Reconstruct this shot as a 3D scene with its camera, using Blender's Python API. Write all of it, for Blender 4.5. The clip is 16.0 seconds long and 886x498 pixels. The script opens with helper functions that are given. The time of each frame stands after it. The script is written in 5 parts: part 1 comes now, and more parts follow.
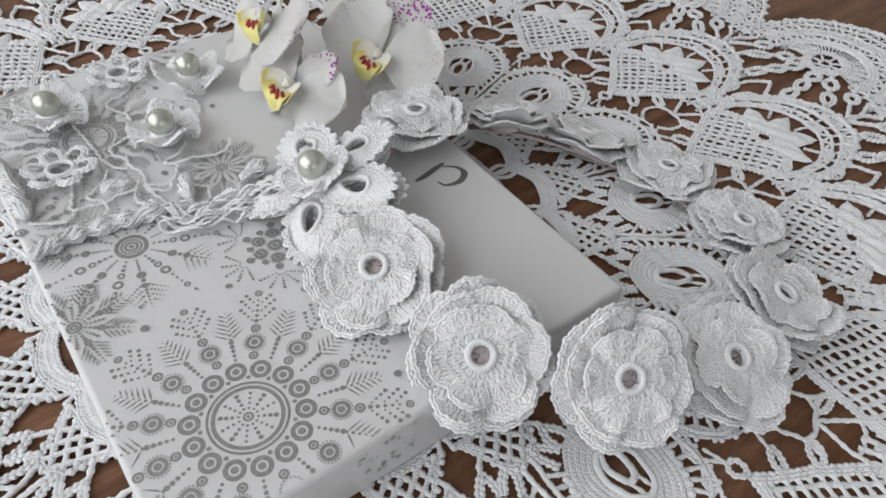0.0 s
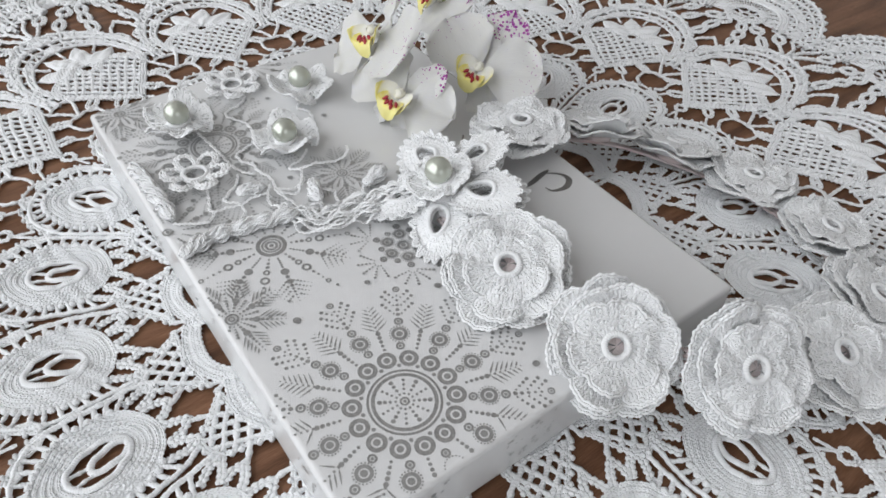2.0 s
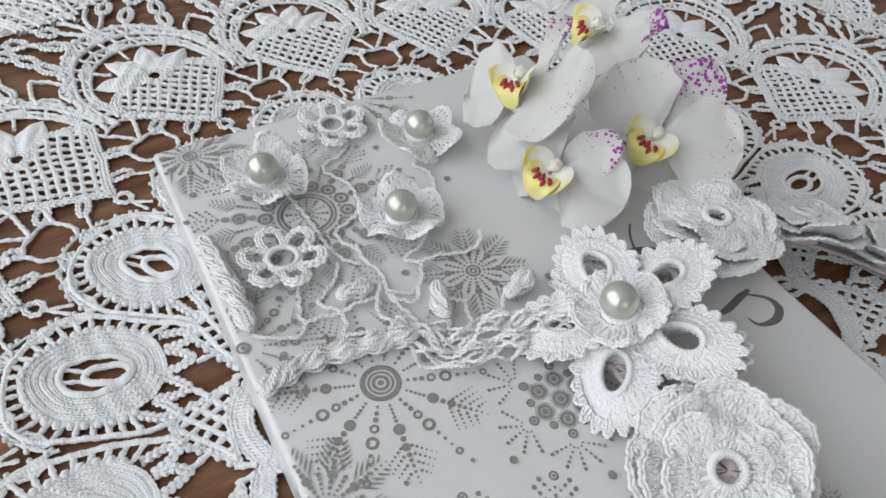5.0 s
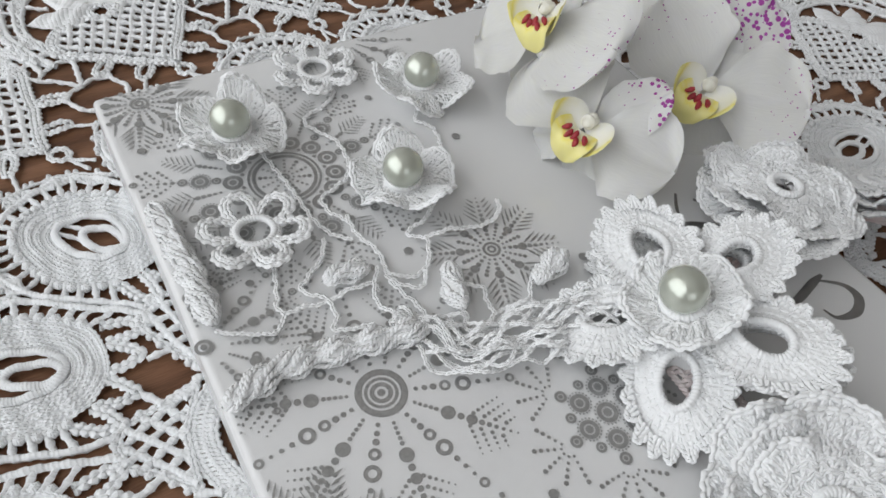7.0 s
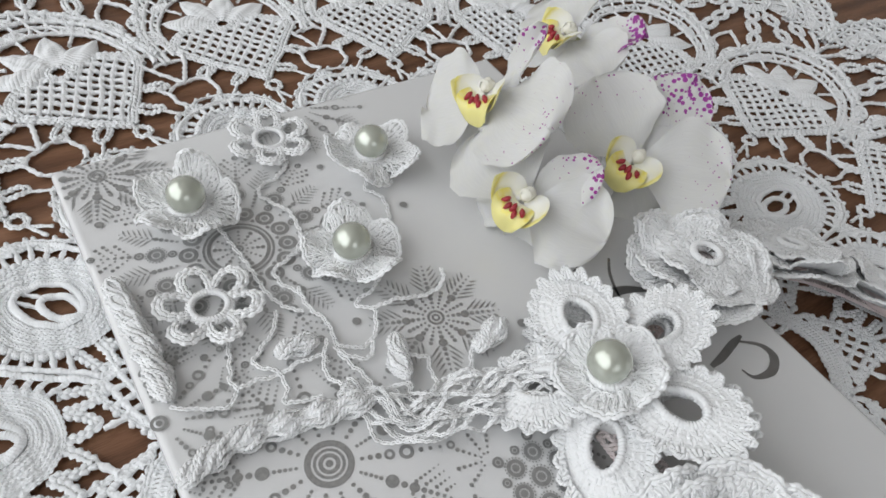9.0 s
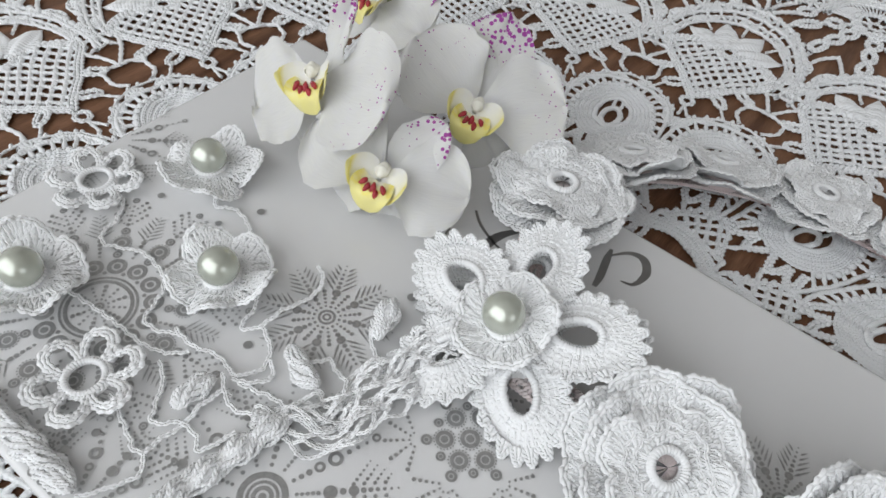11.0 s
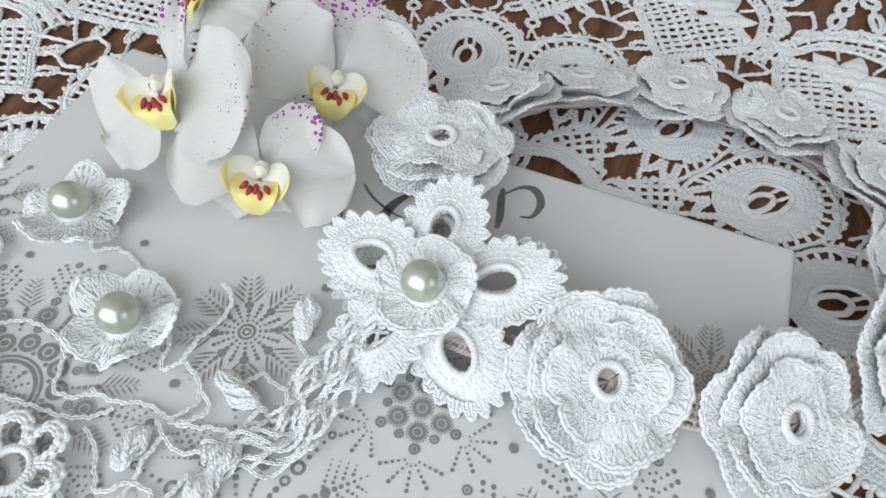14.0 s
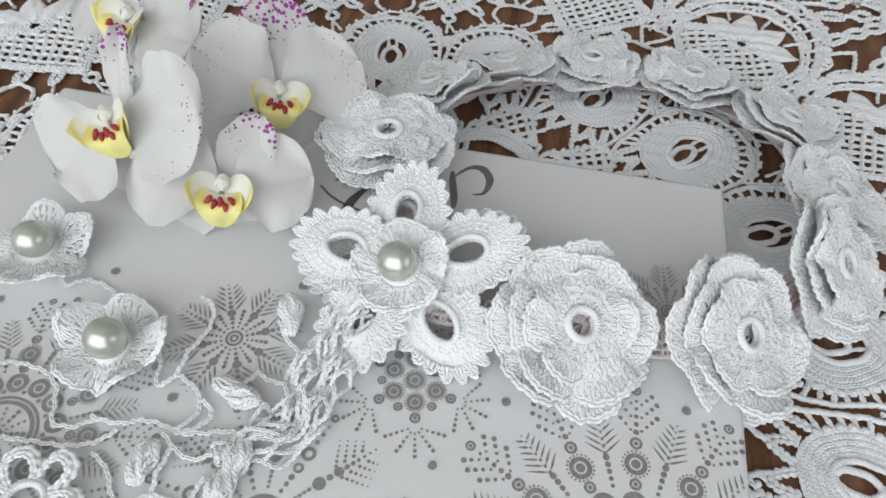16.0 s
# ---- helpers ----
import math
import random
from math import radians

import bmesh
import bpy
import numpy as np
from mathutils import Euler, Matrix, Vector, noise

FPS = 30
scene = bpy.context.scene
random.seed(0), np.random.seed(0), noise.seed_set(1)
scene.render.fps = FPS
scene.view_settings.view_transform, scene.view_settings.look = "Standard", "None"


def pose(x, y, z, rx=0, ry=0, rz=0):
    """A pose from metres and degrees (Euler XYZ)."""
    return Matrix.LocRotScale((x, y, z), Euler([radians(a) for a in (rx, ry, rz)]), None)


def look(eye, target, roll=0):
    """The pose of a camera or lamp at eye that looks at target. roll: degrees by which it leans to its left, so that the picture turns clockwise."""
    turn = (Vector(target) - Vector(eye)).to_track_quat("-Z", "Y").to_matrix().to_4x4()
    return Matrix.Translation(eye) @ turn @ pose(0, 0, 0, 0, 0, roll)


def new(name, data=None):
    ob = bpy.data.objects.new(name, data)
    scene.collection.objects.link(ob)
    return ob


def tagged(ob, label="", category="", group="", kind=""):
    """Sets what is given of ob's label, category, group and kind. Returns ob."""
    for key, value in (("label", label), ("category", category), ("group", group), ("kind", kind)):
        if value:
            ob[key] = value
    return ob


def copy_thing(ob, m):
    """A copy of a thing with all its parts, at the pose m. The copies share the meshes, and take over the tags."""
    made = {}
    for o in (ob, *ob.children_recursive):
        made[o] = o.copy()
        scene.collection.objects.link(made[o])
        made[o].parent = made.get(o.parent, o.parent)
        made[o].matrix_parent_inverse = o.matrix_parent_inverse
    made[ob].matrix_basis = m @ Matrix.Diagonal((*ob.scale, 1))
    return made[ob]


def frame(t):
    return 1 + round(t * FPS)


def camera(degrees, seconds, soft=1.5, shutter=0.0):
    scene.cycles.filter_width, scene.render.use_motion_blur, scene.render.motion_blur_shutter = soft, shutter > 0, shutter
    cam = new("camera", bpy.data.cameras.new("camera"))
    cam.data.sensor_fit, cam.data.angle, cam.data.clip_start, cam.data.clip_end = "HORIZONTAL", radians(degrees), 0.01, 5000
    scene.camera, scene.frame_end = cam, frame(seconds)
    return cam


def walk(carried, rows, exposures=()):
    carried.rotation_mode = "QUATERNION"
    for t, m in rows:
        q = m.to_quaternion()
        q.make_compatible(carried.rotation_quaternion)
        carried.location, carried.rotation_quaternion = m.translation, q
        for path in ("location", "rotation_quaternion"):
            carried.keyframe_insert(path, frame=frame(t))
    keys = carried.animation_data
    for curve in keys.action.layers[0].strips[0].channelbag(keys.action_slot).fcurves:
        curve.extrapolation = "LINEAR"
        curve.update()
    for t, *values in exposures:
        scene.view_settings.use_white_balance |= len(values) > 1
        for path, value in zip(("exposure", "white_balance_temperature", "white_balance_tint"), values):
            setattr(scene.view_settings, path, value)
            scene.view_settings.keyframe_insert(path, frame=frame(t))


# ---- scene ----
# the camera and its way: a hand-held camera gliding over a set table
cam = camera(65.0, 16.0, 1.65)
METRES, EYE, TILT, LEAN, TURN = 0.33, 0.2043, -45.905, -2.533, -36.5
ROWS = [
    (0.0, 0.0, 0.0, 0.0, 0.0, 0.0, -0.0),
    (0.5, 0.0078, -0.0195, -0.016, -1.16, 0.58, 1.35),
    (1.0, -0.0094, -0.0396, -0.0277, -1.84, 0.82, 2.39),
    (1.5, -0.0666, -0.05, -0.0156, -1.07, 1.02, 1.36),
    (2.0, -0.1272, -0.0507, -0.014, 0.48, 1.02, -0.35),
    (2.5, -0.1367, -0.0211, 0.0145, 2.61, 0.98, -2.7),
    (3.0, -0.1331, 0.0177, 0.0314, 4.62, 0.9, -5.03),
    (3.5, -0.1583, 0.0561, 0.0611, 5.56, 0.52, -6.38),
    (6.0, -0.2824, 0.2329, 0.1399, 2.58, -2.88, -5.63),
    (6.5, -0.2843, 0.2642, 0.134, 2.15, -3.41, -6.01),
    (7.0, -0.2876, 0.2895, 0.1285, 1.76, -3.82, -6.4),
    (7.5, -0.2838, 0.3089, 0.1216, 1.48, -3.72, -6.64),
    (8.0, -0.2847, 0.2939, 0.1407, 0.76, -2.45, -7.08),
    (10.5, -0.2621, 0.2419, 0.1858, -7.63, -3.57, 3.52),
    (11.0, -0.2765, 0.2632, 0.1934, -12.63, -5.87, 8.76),
    (11.5, -0.2956, 0.2936, 0.1984, -17.58, -8.13, 13.54),
    (12.0, -0.3258, 0.3085, 0.2001, -19.4, -9.24, 16.21),
    (12.5, -0.3029, 0.2968, 0.196, -19.43, -9.81, 17.5),
    (13.0, -0.2871, 0.2856, 0.1761, -19.46, -10.01, 18.28),
    (13.5, -0.2839, 0.2739, 0.1897, -21.44, -11.61, 19.88),
    (14.0, -0.2818, 0.2678, 0.2121, -24.38, -13.12, 22.17),
    (14.5, -0.2855, 0.2637, 0.2147, -27.72, -14.75, 24.94),
    (15.0, -0.2928, 0.2564, 0.2049, -30.38, -15.63, 27.02),
    (15.5, -0.2968, 0.2504, 0.1975, -32.01, -15.88, 28.49),
    (16.0, -0.3291, 0.2487, 0.21, -32.76, -15.91, 29.15),
]
EXPOSURES = [(0, -1.18, 6500, 10), (1.5, -1.07, 6480, 10), (3.5, -1.12, 6320, 9), (7, -1.27, 6500, 9), (11, -1.15, 6450, 9), (12.5, -1.17, 6350, 8), (14.5, -0.92, 6350, 8), (16, -1.10, 6400, 8)]
walk(cam, [(t, pose(0, 0, EYE, TILT, LEAN, TURN) @ pose(METRES * x, METRES * y, METRES * z, 90 + pitch, roll, yaw)) for t, x, y, z, yaw, pitch, roll in ROWS], EXPOSURES)

# ---- light ----
world = bpy.data.worlds.new("sky")
scene.world = world
world.use_nodes = True
wn = world.node_tree.nodes
sky = wn.new("ShaderNodeTexSky")
sky.sky_type, sky.sun_disc = "NISHITA", False
sky.sun_elevation, sky.sun_rotation = radians(40), radians(200)
world.node_tree.links.new(sky.outputs[0], wn["Background"].inputs[0])
wn["Background"].inputs[1].default_value = 0.1


def window_light(name, place, target, size, power, colour):
    lamp = bpy.data.lights.new(name, "AREA")
    lamp.shape, lamp.size, lamp.size_y, lamp.energy, lamp.color = "RECTANGLE", size[0], size[1], power, colour
    ob = new(name, lamp)
    ob.matrix_world = look(place, target)
    return ob


window_light("window_daylight", (-0.88, 0.60, 0.85), (0.3, 0.52, 0.45), (2.2, 1.5), 52.0, (0.97, 0.985, 1.0))
window_light("window_daylight", (-0.4, -1.98, 0.95), (-0.4, 0.0, 0.7), (1.1, 1.2), 9.0, (0.97, 0.985, 1.0))

# ---- materials ----


def material(name):
    m = bpy.data.materials.new(name)
    m.use_nodes = True
    return m, m.node_tree.nodes, m.node_tree.links, m.node_tree.nodes["Principled BSDF"]


def maths(nodes, links, op, a, b=None):
    n = nodes.new("ShaderNodeMath")
    n.operation = op
    for i, v in enumerate((a, b)):
        if v is None:
            continue
        if isinstance(v, (int, float)):
            n.inputs[i].default_value = v
        else:
            links.new(v, n.inputs[i])
    return n.outputs[0]


def noise_tex(nodes, links, scale, detail=3.0, coord="Object", stretch=None):
    tc = nodes.new("ShaderNodeTexCoord")
    tex = nodes.new("ShaderNodeTexNoise")
    tex.inputs["Scale"].default_value, tex.inputs["Detail"].default_value = scale, detail
    if stretch:
        mp = nodes.new("ShaderNodeMapping")
        mp.inputs["Scale"].default_value = stretch
        links.new(tc.outputs[coord], mp.inputs[0])
        links.new(mp.outputs[0], tex.inputs["Vector"])
    else:
        links.new(tc.outputs[coord], tex.inputs["Vector"])
    return tex.outputs["Fac"]


def ramp(nodes, links, fac, stops):
    r = nodes.new("ShaderNodeValToRGB")
    els = r.color_ramp.elements
    while len(els) < len(stops):
        els.new(0.5)
    for e, (p, c) in zip(els, stops):
        e.position, e.color = p, (*c, 1)
    links.new(fac, r.inputs[0])
    return r.outputs[0]


def bump(nodes, links, bsdf, height, strength, distance):
    b = nodes.new("ShaderNodeBump")
    b.inputs["Strength"].default_value, b.inputs["Distance"].default_value = strength, distance
    links.new(height, b.inputs["Height"])
    links.new(b.outputs[0], bsdf.inputs["Normal"])


def cotton(name, dark, light, rough=0.75, sheen=0.3, fibre=1600.0, relief=0.00022, through_light=0.10):
    """Crocheted thread: the plies of the yarn run along the stitch map of each mesh."""
    m, n, l, b = material(name)
    uv = n.new("ShaderNodeUVMap")
    uv.uv_map = "stitch"
    sep = n.new("ShaderNodeSeparateXYZ")
    l.new(uv.outputs[0], sep.inputs[0])
    wave = maths(n, l, "ABSOLUTE", maths(n, l, "SINE", maths(n, l, "MULTIPLY", sep.outputs[0], math.pi)))
    rows = maths(n, l, "ABSOLUTE", maths(n, l, "SINE", maths(n, l, "MULTIPLY", sep.outputs[1], math.pi)))
    fine = noise_tex(n, l, fibre, 2.0)
    h = maths(n, l, "ADD", maths(n, l, "ADD", wave, maths(n, l, "MULTIPLY", rows, 0.35)), maths(n, l, "MULTIPLY", fine, 0.7))
    bump(n, l, b, h, 0.6, relief)
    tint = noise_tex(n, l, 55.0, 4.0)
    l.new(ramp(n, l, tint, [(0.3, dark), (0.7, light)]), b.inputs["Base Color"])
    b.inputs["Roughness"].default_value = rough
    b.inputs["Sheen Weight"].default_value = sheen
    b.inputs["Sheen Roughness"].default_value = 0.4
    thin = n.new("ShaderNodeBsdfTranslucent")
    thin.inputs[0].default_value = (*light, 1)
    mix = n.new("ShaderNodeMixShader")
    mix.inputs[0].default_value = through_light
    l.new(b.outputs[0], mix.inputs[1])
    l.new(thin.outputs[0], mix.inputs[2])
    l.new(mix.outputs[0], n["Material Output"].inputs[0])
    return m


M_LACE = cotton("lace_cotton", (0.91, 0.92, 0.927), (0.95, 0.957, 0.962))
M_ROSE = cotton("rosette_cotton", (0.89, 0.893, 0.894), (0.925, 0.928, 0.929), 0.6, 0.3, relief=0.00016)
M_SILK = cotton("glossy_thread", (0.94, 0.943, 0.944), (0.96, 0.963, 0.964), 0.45, 0.3, relief=0.00016)
M_BELT = cotton("belt_cotton", (0.70, 0.53, 0.51), (0.83, 0.77, 0.76), 0.7, 0.3)


def make_wood():
    m, n, l, b = material("varnished_wood")
    g = noise_tex(n, l, 5.0, 8.0, stretch=(2.0, 26.0, 4.0))
    f = noise_tex(n, l, 60.0, 6.0, stretch=(3.0, 60.0, 4.0))
    mix = maths(n, l, "ADD", maths(n, l, "MULTIPLY", g, 0.65), maths(n, l, "MULTIPLY", f, 0.35))
    l.new(ramp(n, l, mix, [(0.36, (0.082, 0.037, 0.020)), (0.5, (0.165, 0.080, 0.044)), (0.63, (0.26, 0.135, 0.078))]), b.inputs["Base Color"])
    b.inputs["Roughness"].default_value = 0.42
    b.inputs["Specular IOR Level"].default_value = 0.22
    bump(n, l, b, mix, 0.25, 0.0004)
    return m


def make_paper():
    m, n, l, b = material("white_coated_card")
    t = noise_tex(n, l, 25.0, 4.0)
    l.new(ramp(n, l, t, [(0.3, (0.69, 0.688, 0.686)), (0.7, (0.73, 0.728, 0.726))]), b.inputs["Base Color"])
    b.inputs["Roughness"].default_value = 0.24
    bump(n, l, b, noise_tex(n, l, 12.0, 5.0), 0.10, 0.0012)
    return m


def make_foil():
    m, n, l, b = material("silver_foil")
    t = noise_tex(n, l, 900.0, 2.0)
    l.new(ramp(n, l, t, [(0.3, (0.37, 0.37, 0.365)), (0.7, (0.45, 0.45, 0.445))]), b.inputs["Base Color"])
    b.inputs["Metallic"].default_value = 0.65
    b.inputs["Roughness"].default_value = 0.28
    return m


def make_pearl():
    m, n, l, b = material("pearl")
    t = noise_tex(n, l, 180.0, 3.0)
    l.new(ramp(n, l, t, [(0.3, (0.52, 0.545, 0.47)), (0.7, (0.58, 0.605, 0.53))]), b.inputs["Base Color"])
    b.inputs["Metallic"].default_value = 0.55
    b.inputs["Roughness"].default_value = 0.26
    b.inputs["Coat Weight"].default_value = 1.0
    b.inputs["Coat Roughness"].default_value = 0.07
    return m


def make_petal(name, spots, start, stop, spot_colour=(0.42, 0.06, 0.36)):
    """White orchid petal; spots is how thickly magenta dots lie between start and stop of its length."""
    m, n, l, b = material(name)
    uv = n.new("ShaderNodeUVMap")
    uv.uv_map = "stitch"
    sep = n.new("ShaderNodeSeparateXYZ")
    l.new(uv.outputs[0], sep.inputs[0])
    vein = n.new("ShaderNodeTexNoise")
    vein.inputs["Scale"].default_value, vein.inputs["Detail"].default_value = 9.0, 5.0
    mp = n.new("ShaderNodeMapping")
    mp.inputs["Scale"].default_value = (0.6, 5.0, 1.0)
    l.new(uv.outputs[0], mp.inputs[0])
    l.new(mp.outputs[0], vein.inputs["Vector"])
    base = ramp(n, l, vein.outputs["Fac"], [(0.3, (0.80, 0.795, 0.775)), (0.65, (0.85, 0.845, 0.825))])
    if spots > 0:
        vor = n.new("ShaderNodeTexVoronoi")
        vor.inputs["Scale"].default_value = 600.0
        tc = n.new("ShaderNodeTexCoord")
        l.new(tc.outputs["Object"], vor.inputs["Vector"])
        dens = noise_tex(n, l, 150.0, 1.0)
        band = n.new("ShaderNodeMapRange")
        band.inputs[1].default_value, band.inputs[2].default_value = start, stop
        l.new(sep.outputs[0], band.inputs[0])
        size = maths(n, l, "MULTIPLY", maths(n, l, "MULTIPLY", band.outputs[0], dens), spots)
        dot = maths(n, l, "LESS_THAN", vor.outputs["Distance"], size)
        mix = n.new("ShaderNodeMix")
        mix.data_type = "RGBA"
        l.new(dot, mix.inputs[0])
        l.new(base, mix.inputs[6])
        mix.inputs[7].default_value = (*spot_colour, 1)
        base = mix.outputs[2]
    l.new(base, b.inputs["Base Color"])
    b.inputs["Roughness"].default_value = 0.5
    b.inputs["Subsurface Weight"].default_value = 0.25
    b.inputs["Subsurface Radius"].default_value = (0.004, 0.004, 0.003)
    bump(n, l, b, vein.outputs["Fac"], 0.12, 0.0004)
    thin = n.new("ShaderNodeBsdfTranslucent")
    l.new(base, thin.inputs[0])
    mix = n.new("ShaderNodeMixShader")
    mix.inputs[0].default_value = 0.34
    l.new(b.outputs[0], mix.inputs[1])
    l.new(thin.outputs[0], mix.inputs[2])
    l.new(mix.outputs[0], n["Material Output"].inputs[0])
    return m


def make_lip():
    m, n, l, b = material("orchid_lip")
    uv = n.new("ShaderNodeUVMap")
    uv.uv_map = "stitch"
    sep = n.new("ShaderNodeSeparateXYZ")
    l.new(uv.outputs[0], sep.inputs[0])
    t = maths(n, l, "ADD", sep.outputs[0], maths(n, l, "MULTIPLY", noise_tex(n, l, 190.0, 2.0), 0.55))
    l.new(ramp(n, l, t, [(0.34, (0.82, 0.81, 0.74)), (0.74, (0.82, 0.79, 0.62)), (0.93, (0.82, 0.72, 0.16)), (1.0, (0.82, 0.75, 0.30))]), b.inputs["Base Color"])
    b.inputs["Roughness"].default_value = 0.42
    b.inputs["Subsurface Weight"].default_value = 0.2
    b.inputs["Subsurface Radius"].default_value = (0.003, 0.003, 0.001)
    return m


def plain(name, dark, light, rough, scale=40.0, metal=0.0):
    m, n, l, b = material(name)
    l.new(ramp(n, l, noise_tex(n, l, scale, 4.0), [(0.3, dark), (0.7, light)]), b.inputs["Base Color"])
    b.inputs["Roughness"].default_value, b.inputs["Metallic"].default_value = rough, metal
    return m


M_WOOD, M_PAPER, M_FOIL, M_PEARL, M_LIP = make_wood(), make_paper(), make_foil(), make_pearl(), make_lip()
M_PETAL = make_petal("orchid_petal", 0.0, 0, 1)
M_FRECKLED = make_petal("freckled_petal", 0.42, 0.30, 1.1)
M_SPOTTED = make_petal("spotted_petal", 0.68, 0.30, 0.85)
M_MAGENTA = make_petal("magenta_petal", 1.25, 0.45, 0.92, (0.45, 0.08, 0.42))
M_RED = plain("crimson_callus", (0.25, 0.012, 0.02), (0.40, 0.03, 0.04), 0.45, 500.0)
M_COLUMN = plain("orchid_column", (0.76, 0.74, 0.64), (0.82, 0.80, 0.73), 0.5, 300.0)
M_STEM = plain("orchid_stem", (0.30, 0.34, 0.14), (0.42, 0.44, 0.22), 0.55, 200.0)
M_INK = plain("grey_print", (0.20, 0.195, 0.19), (0.30, 0.295, 0.29), 0.3, 120.0, 0.7)
# wall paint kept very white so the added, unseen room gives more fill light
M_WALL = plain("painted_wall", (0.84, 0.838, 0.83), (0.88, 0.878, 0.87), 0.9, 3.0)
M_FLOOR = plain("wooden_floor", (0.22, 0.13, 0.07), (0.34, 0.21, 0.12), 0.5, 4.0)

# ---- mesh tools ----


class Build:
    """Collects grids of points with a stitch map and makes one mesh of them."""

    def __init__(self):
        self.v, self.f, self.uv, self.n, self.row = [], [], [], 0, 0.4

    def grid(self, P, U, V, flip=False):
        a, b = P.shape[:2]
        idx = (np.arange(a * b) + self.n).reshape(a, b)
        q = np.stack([idx[:-1, :-1], idx[1:, :-1], idx[1:, 1:], idx[:-1, 1:]], -1).reshape(-1, 4)
        self.f.append(q[:, ::-1] if flip else q)
        self.v.append(P.reshape(-1, 3))
        self.uv.append(np.stack([np.broadcast_to(U, (a, b)), np.broadcast_to(V, (a, b))], -1).reshape(-1, 2))
        self.n += a * b

    def tube(self, path, r, n=6, pitch=0.0022, flat=1.0):
        path = np.asarray(path, float)
        t = np.gradient(path, axis=0)
        t /= np.linalg.norm(t, axis=1, keepdims=True) + 1e-12
        side = np.cross(t, (0, 0, 1.0))
        ln = np.linalg.norm(side, axis=1, keepdims=True)
        side = np.where(ln > 1e-3, side / (ln + 1e-12), (1.0, 0, 0))
        up = np.cross(side, t)
        rr = np.broadcast_to(np.asarray(r, float), (len(path),)).copy()
        s = np.concatenate([[0], np.cumsum(np.linalg.norm(np.diff(path, axis=0), axis=1))])
        k = np.linspace(0, 1, n + 1)
        c, d = np.cos(2 * np.pi * k), np.sin(2 * np.pi * k) * flat
        P = path[:, None] + rr[:, None, None] * (c[None, :, None] * side[:, None] + d[None, :, None] * up[:, None])
        self.grid(P, (s / pitch)[:, None] + k[None], np.broadcast_to(k[None], (len(path), n + 1)), flip=True)

    def knobby(self, path, r, ds=0.0011, n=4, wob=0.24, closed=False):
        p = resample(path, ds, closed)
        k = np.arange(len(p))
        rr = r * (1 + wob * np.cos(k * 2.1)) if len(p) > 3 else np.full(len(p), r)
        self.tube(p, rr, n, 0.0012)

    def rope(self, path, R, pitch=0.0025, n=4, closed=False, steps=6):
        p = resample(path, pitch / steps, closed)
        t = np.gradient(p, axis=0)
        if closed:
            t[0] = t[-1] = p[1] - p[-2]
        t /= np.linalg.norm(t, axis=1, keepdims=True) + 1e-12
        side = np.cross(t, (0, 0, 1.0))
        ln = np.linalg.norm(side, axis=1, keepdims=True)
        side = np.where(ln > 1e-3, side / (ln + 1e-12), (1.0, 0, 0))
        up = np.cross(side, t)
        turns = max(1, round((len(p) - 1) / steps))
        ph = np.linspace(0, 2 * np.pi * turns, len(p))
        for o in (0, np.pi):
            q = p + 0.48 * R * (np.cos(ph + o)[:, None] * side + np.sin(ph + o)[:, None] * up)
            self.tube(q, R * 0.6, n, pitch * 0.6)

    def chain(self, path, R, pitch=0.0022, n=4, closed=False):
        """A row of chain stitches: two lines of beads side by side."""
        p = resample(path, pitch / 4, closed)
        t = np.gradient(p, axis=0)
        if closed:
            t[0] = t[-1] = p[1] - p[-2]
        t /= np.linalg.norm(t, axis=1, keepdims=True) + 1e-12
        side = np.cross(t, (0, 0, 1.0))
        side /= np.linalg.norm(side, axis=1, keepdims=True) + 1e-9
        self.row = (self.row * 1.7 + 0.9) % 6.28
        k = np.arange(len(p)) * np.pi / 2 + self.row
        for sg in (-1, 1):
            f = k + (0.5 + 0.5 * sg) * 1.6
            q = p + side * (sg * R * (0.50 + 0.11 * np.cos(f)))[:, None]
            q[:, 2] += R * 0.20 * np.sin(f)
            self.tube(q, R * (0.60 + 0.13 * np.cos(f)), n, sg * 0.0012)

    def ball(self, c, r, nu=16, nv=10):
        th = np.linspace(0, 2 * np.pi, nu + 1)[:, None]
        ph = np.linspace(0.001, np.pi - 0.001, nv + 1)[None]
        r = np.broadcast_to(np.asarray(r, float), (3,))
        P = np.stack([c[0] + r[0] * np.cos(th) * np.sin(ph), c[1] + r[1] * np.sin(th) * np.sin(ph), c[2] + r[2] * np.cos(ph) + 0 * th], -1)
        self.grid(P, th / 0.6 + 0 * ph, ph / 0.6 + 0 * th, flip=True)

    def sheet(self, P, U, V, thick, normal=(0, 0, 1.0)):
        """A leaf of cloth or petal, thickest inside and closed along its rim."""
        a, b = P.shape[:2]
        w = np.ones((a, b))
        w[0], w[-1], w[:, 0], w[:, -1] = 0, 0, 0, 0
        self.grid(P, U, V)
        self.grid(P - thick * w[..., None] * np.asarray(normal), U, V, flip=True)

    def mesh(self, name):
        v, f, uv = np.concatenate(self.v), np.concatenate(self.f), np.concatenate(self.uv)
        me = bpy.data.meshes.new(name)
        me.vertices.add(len(v))
        me.vertices.foreach_set("co", v.astype(np.float32).ravel())
        me.loops.add(len(f) * 4)
        me.loops.foreach_set("vertex_index", f.astype(np.int32).ravel())
        me.polygons.add(len(f))
        me.polygons.foreach_set("loop_start", np.arange(0, len(f) * 4, 4, dtype=np.int32))
        me.polygons.foreach_set("use_smooth", np.ones(len(f), dtype=bool))
        layer = me.uv_layers.new(name="stitch")
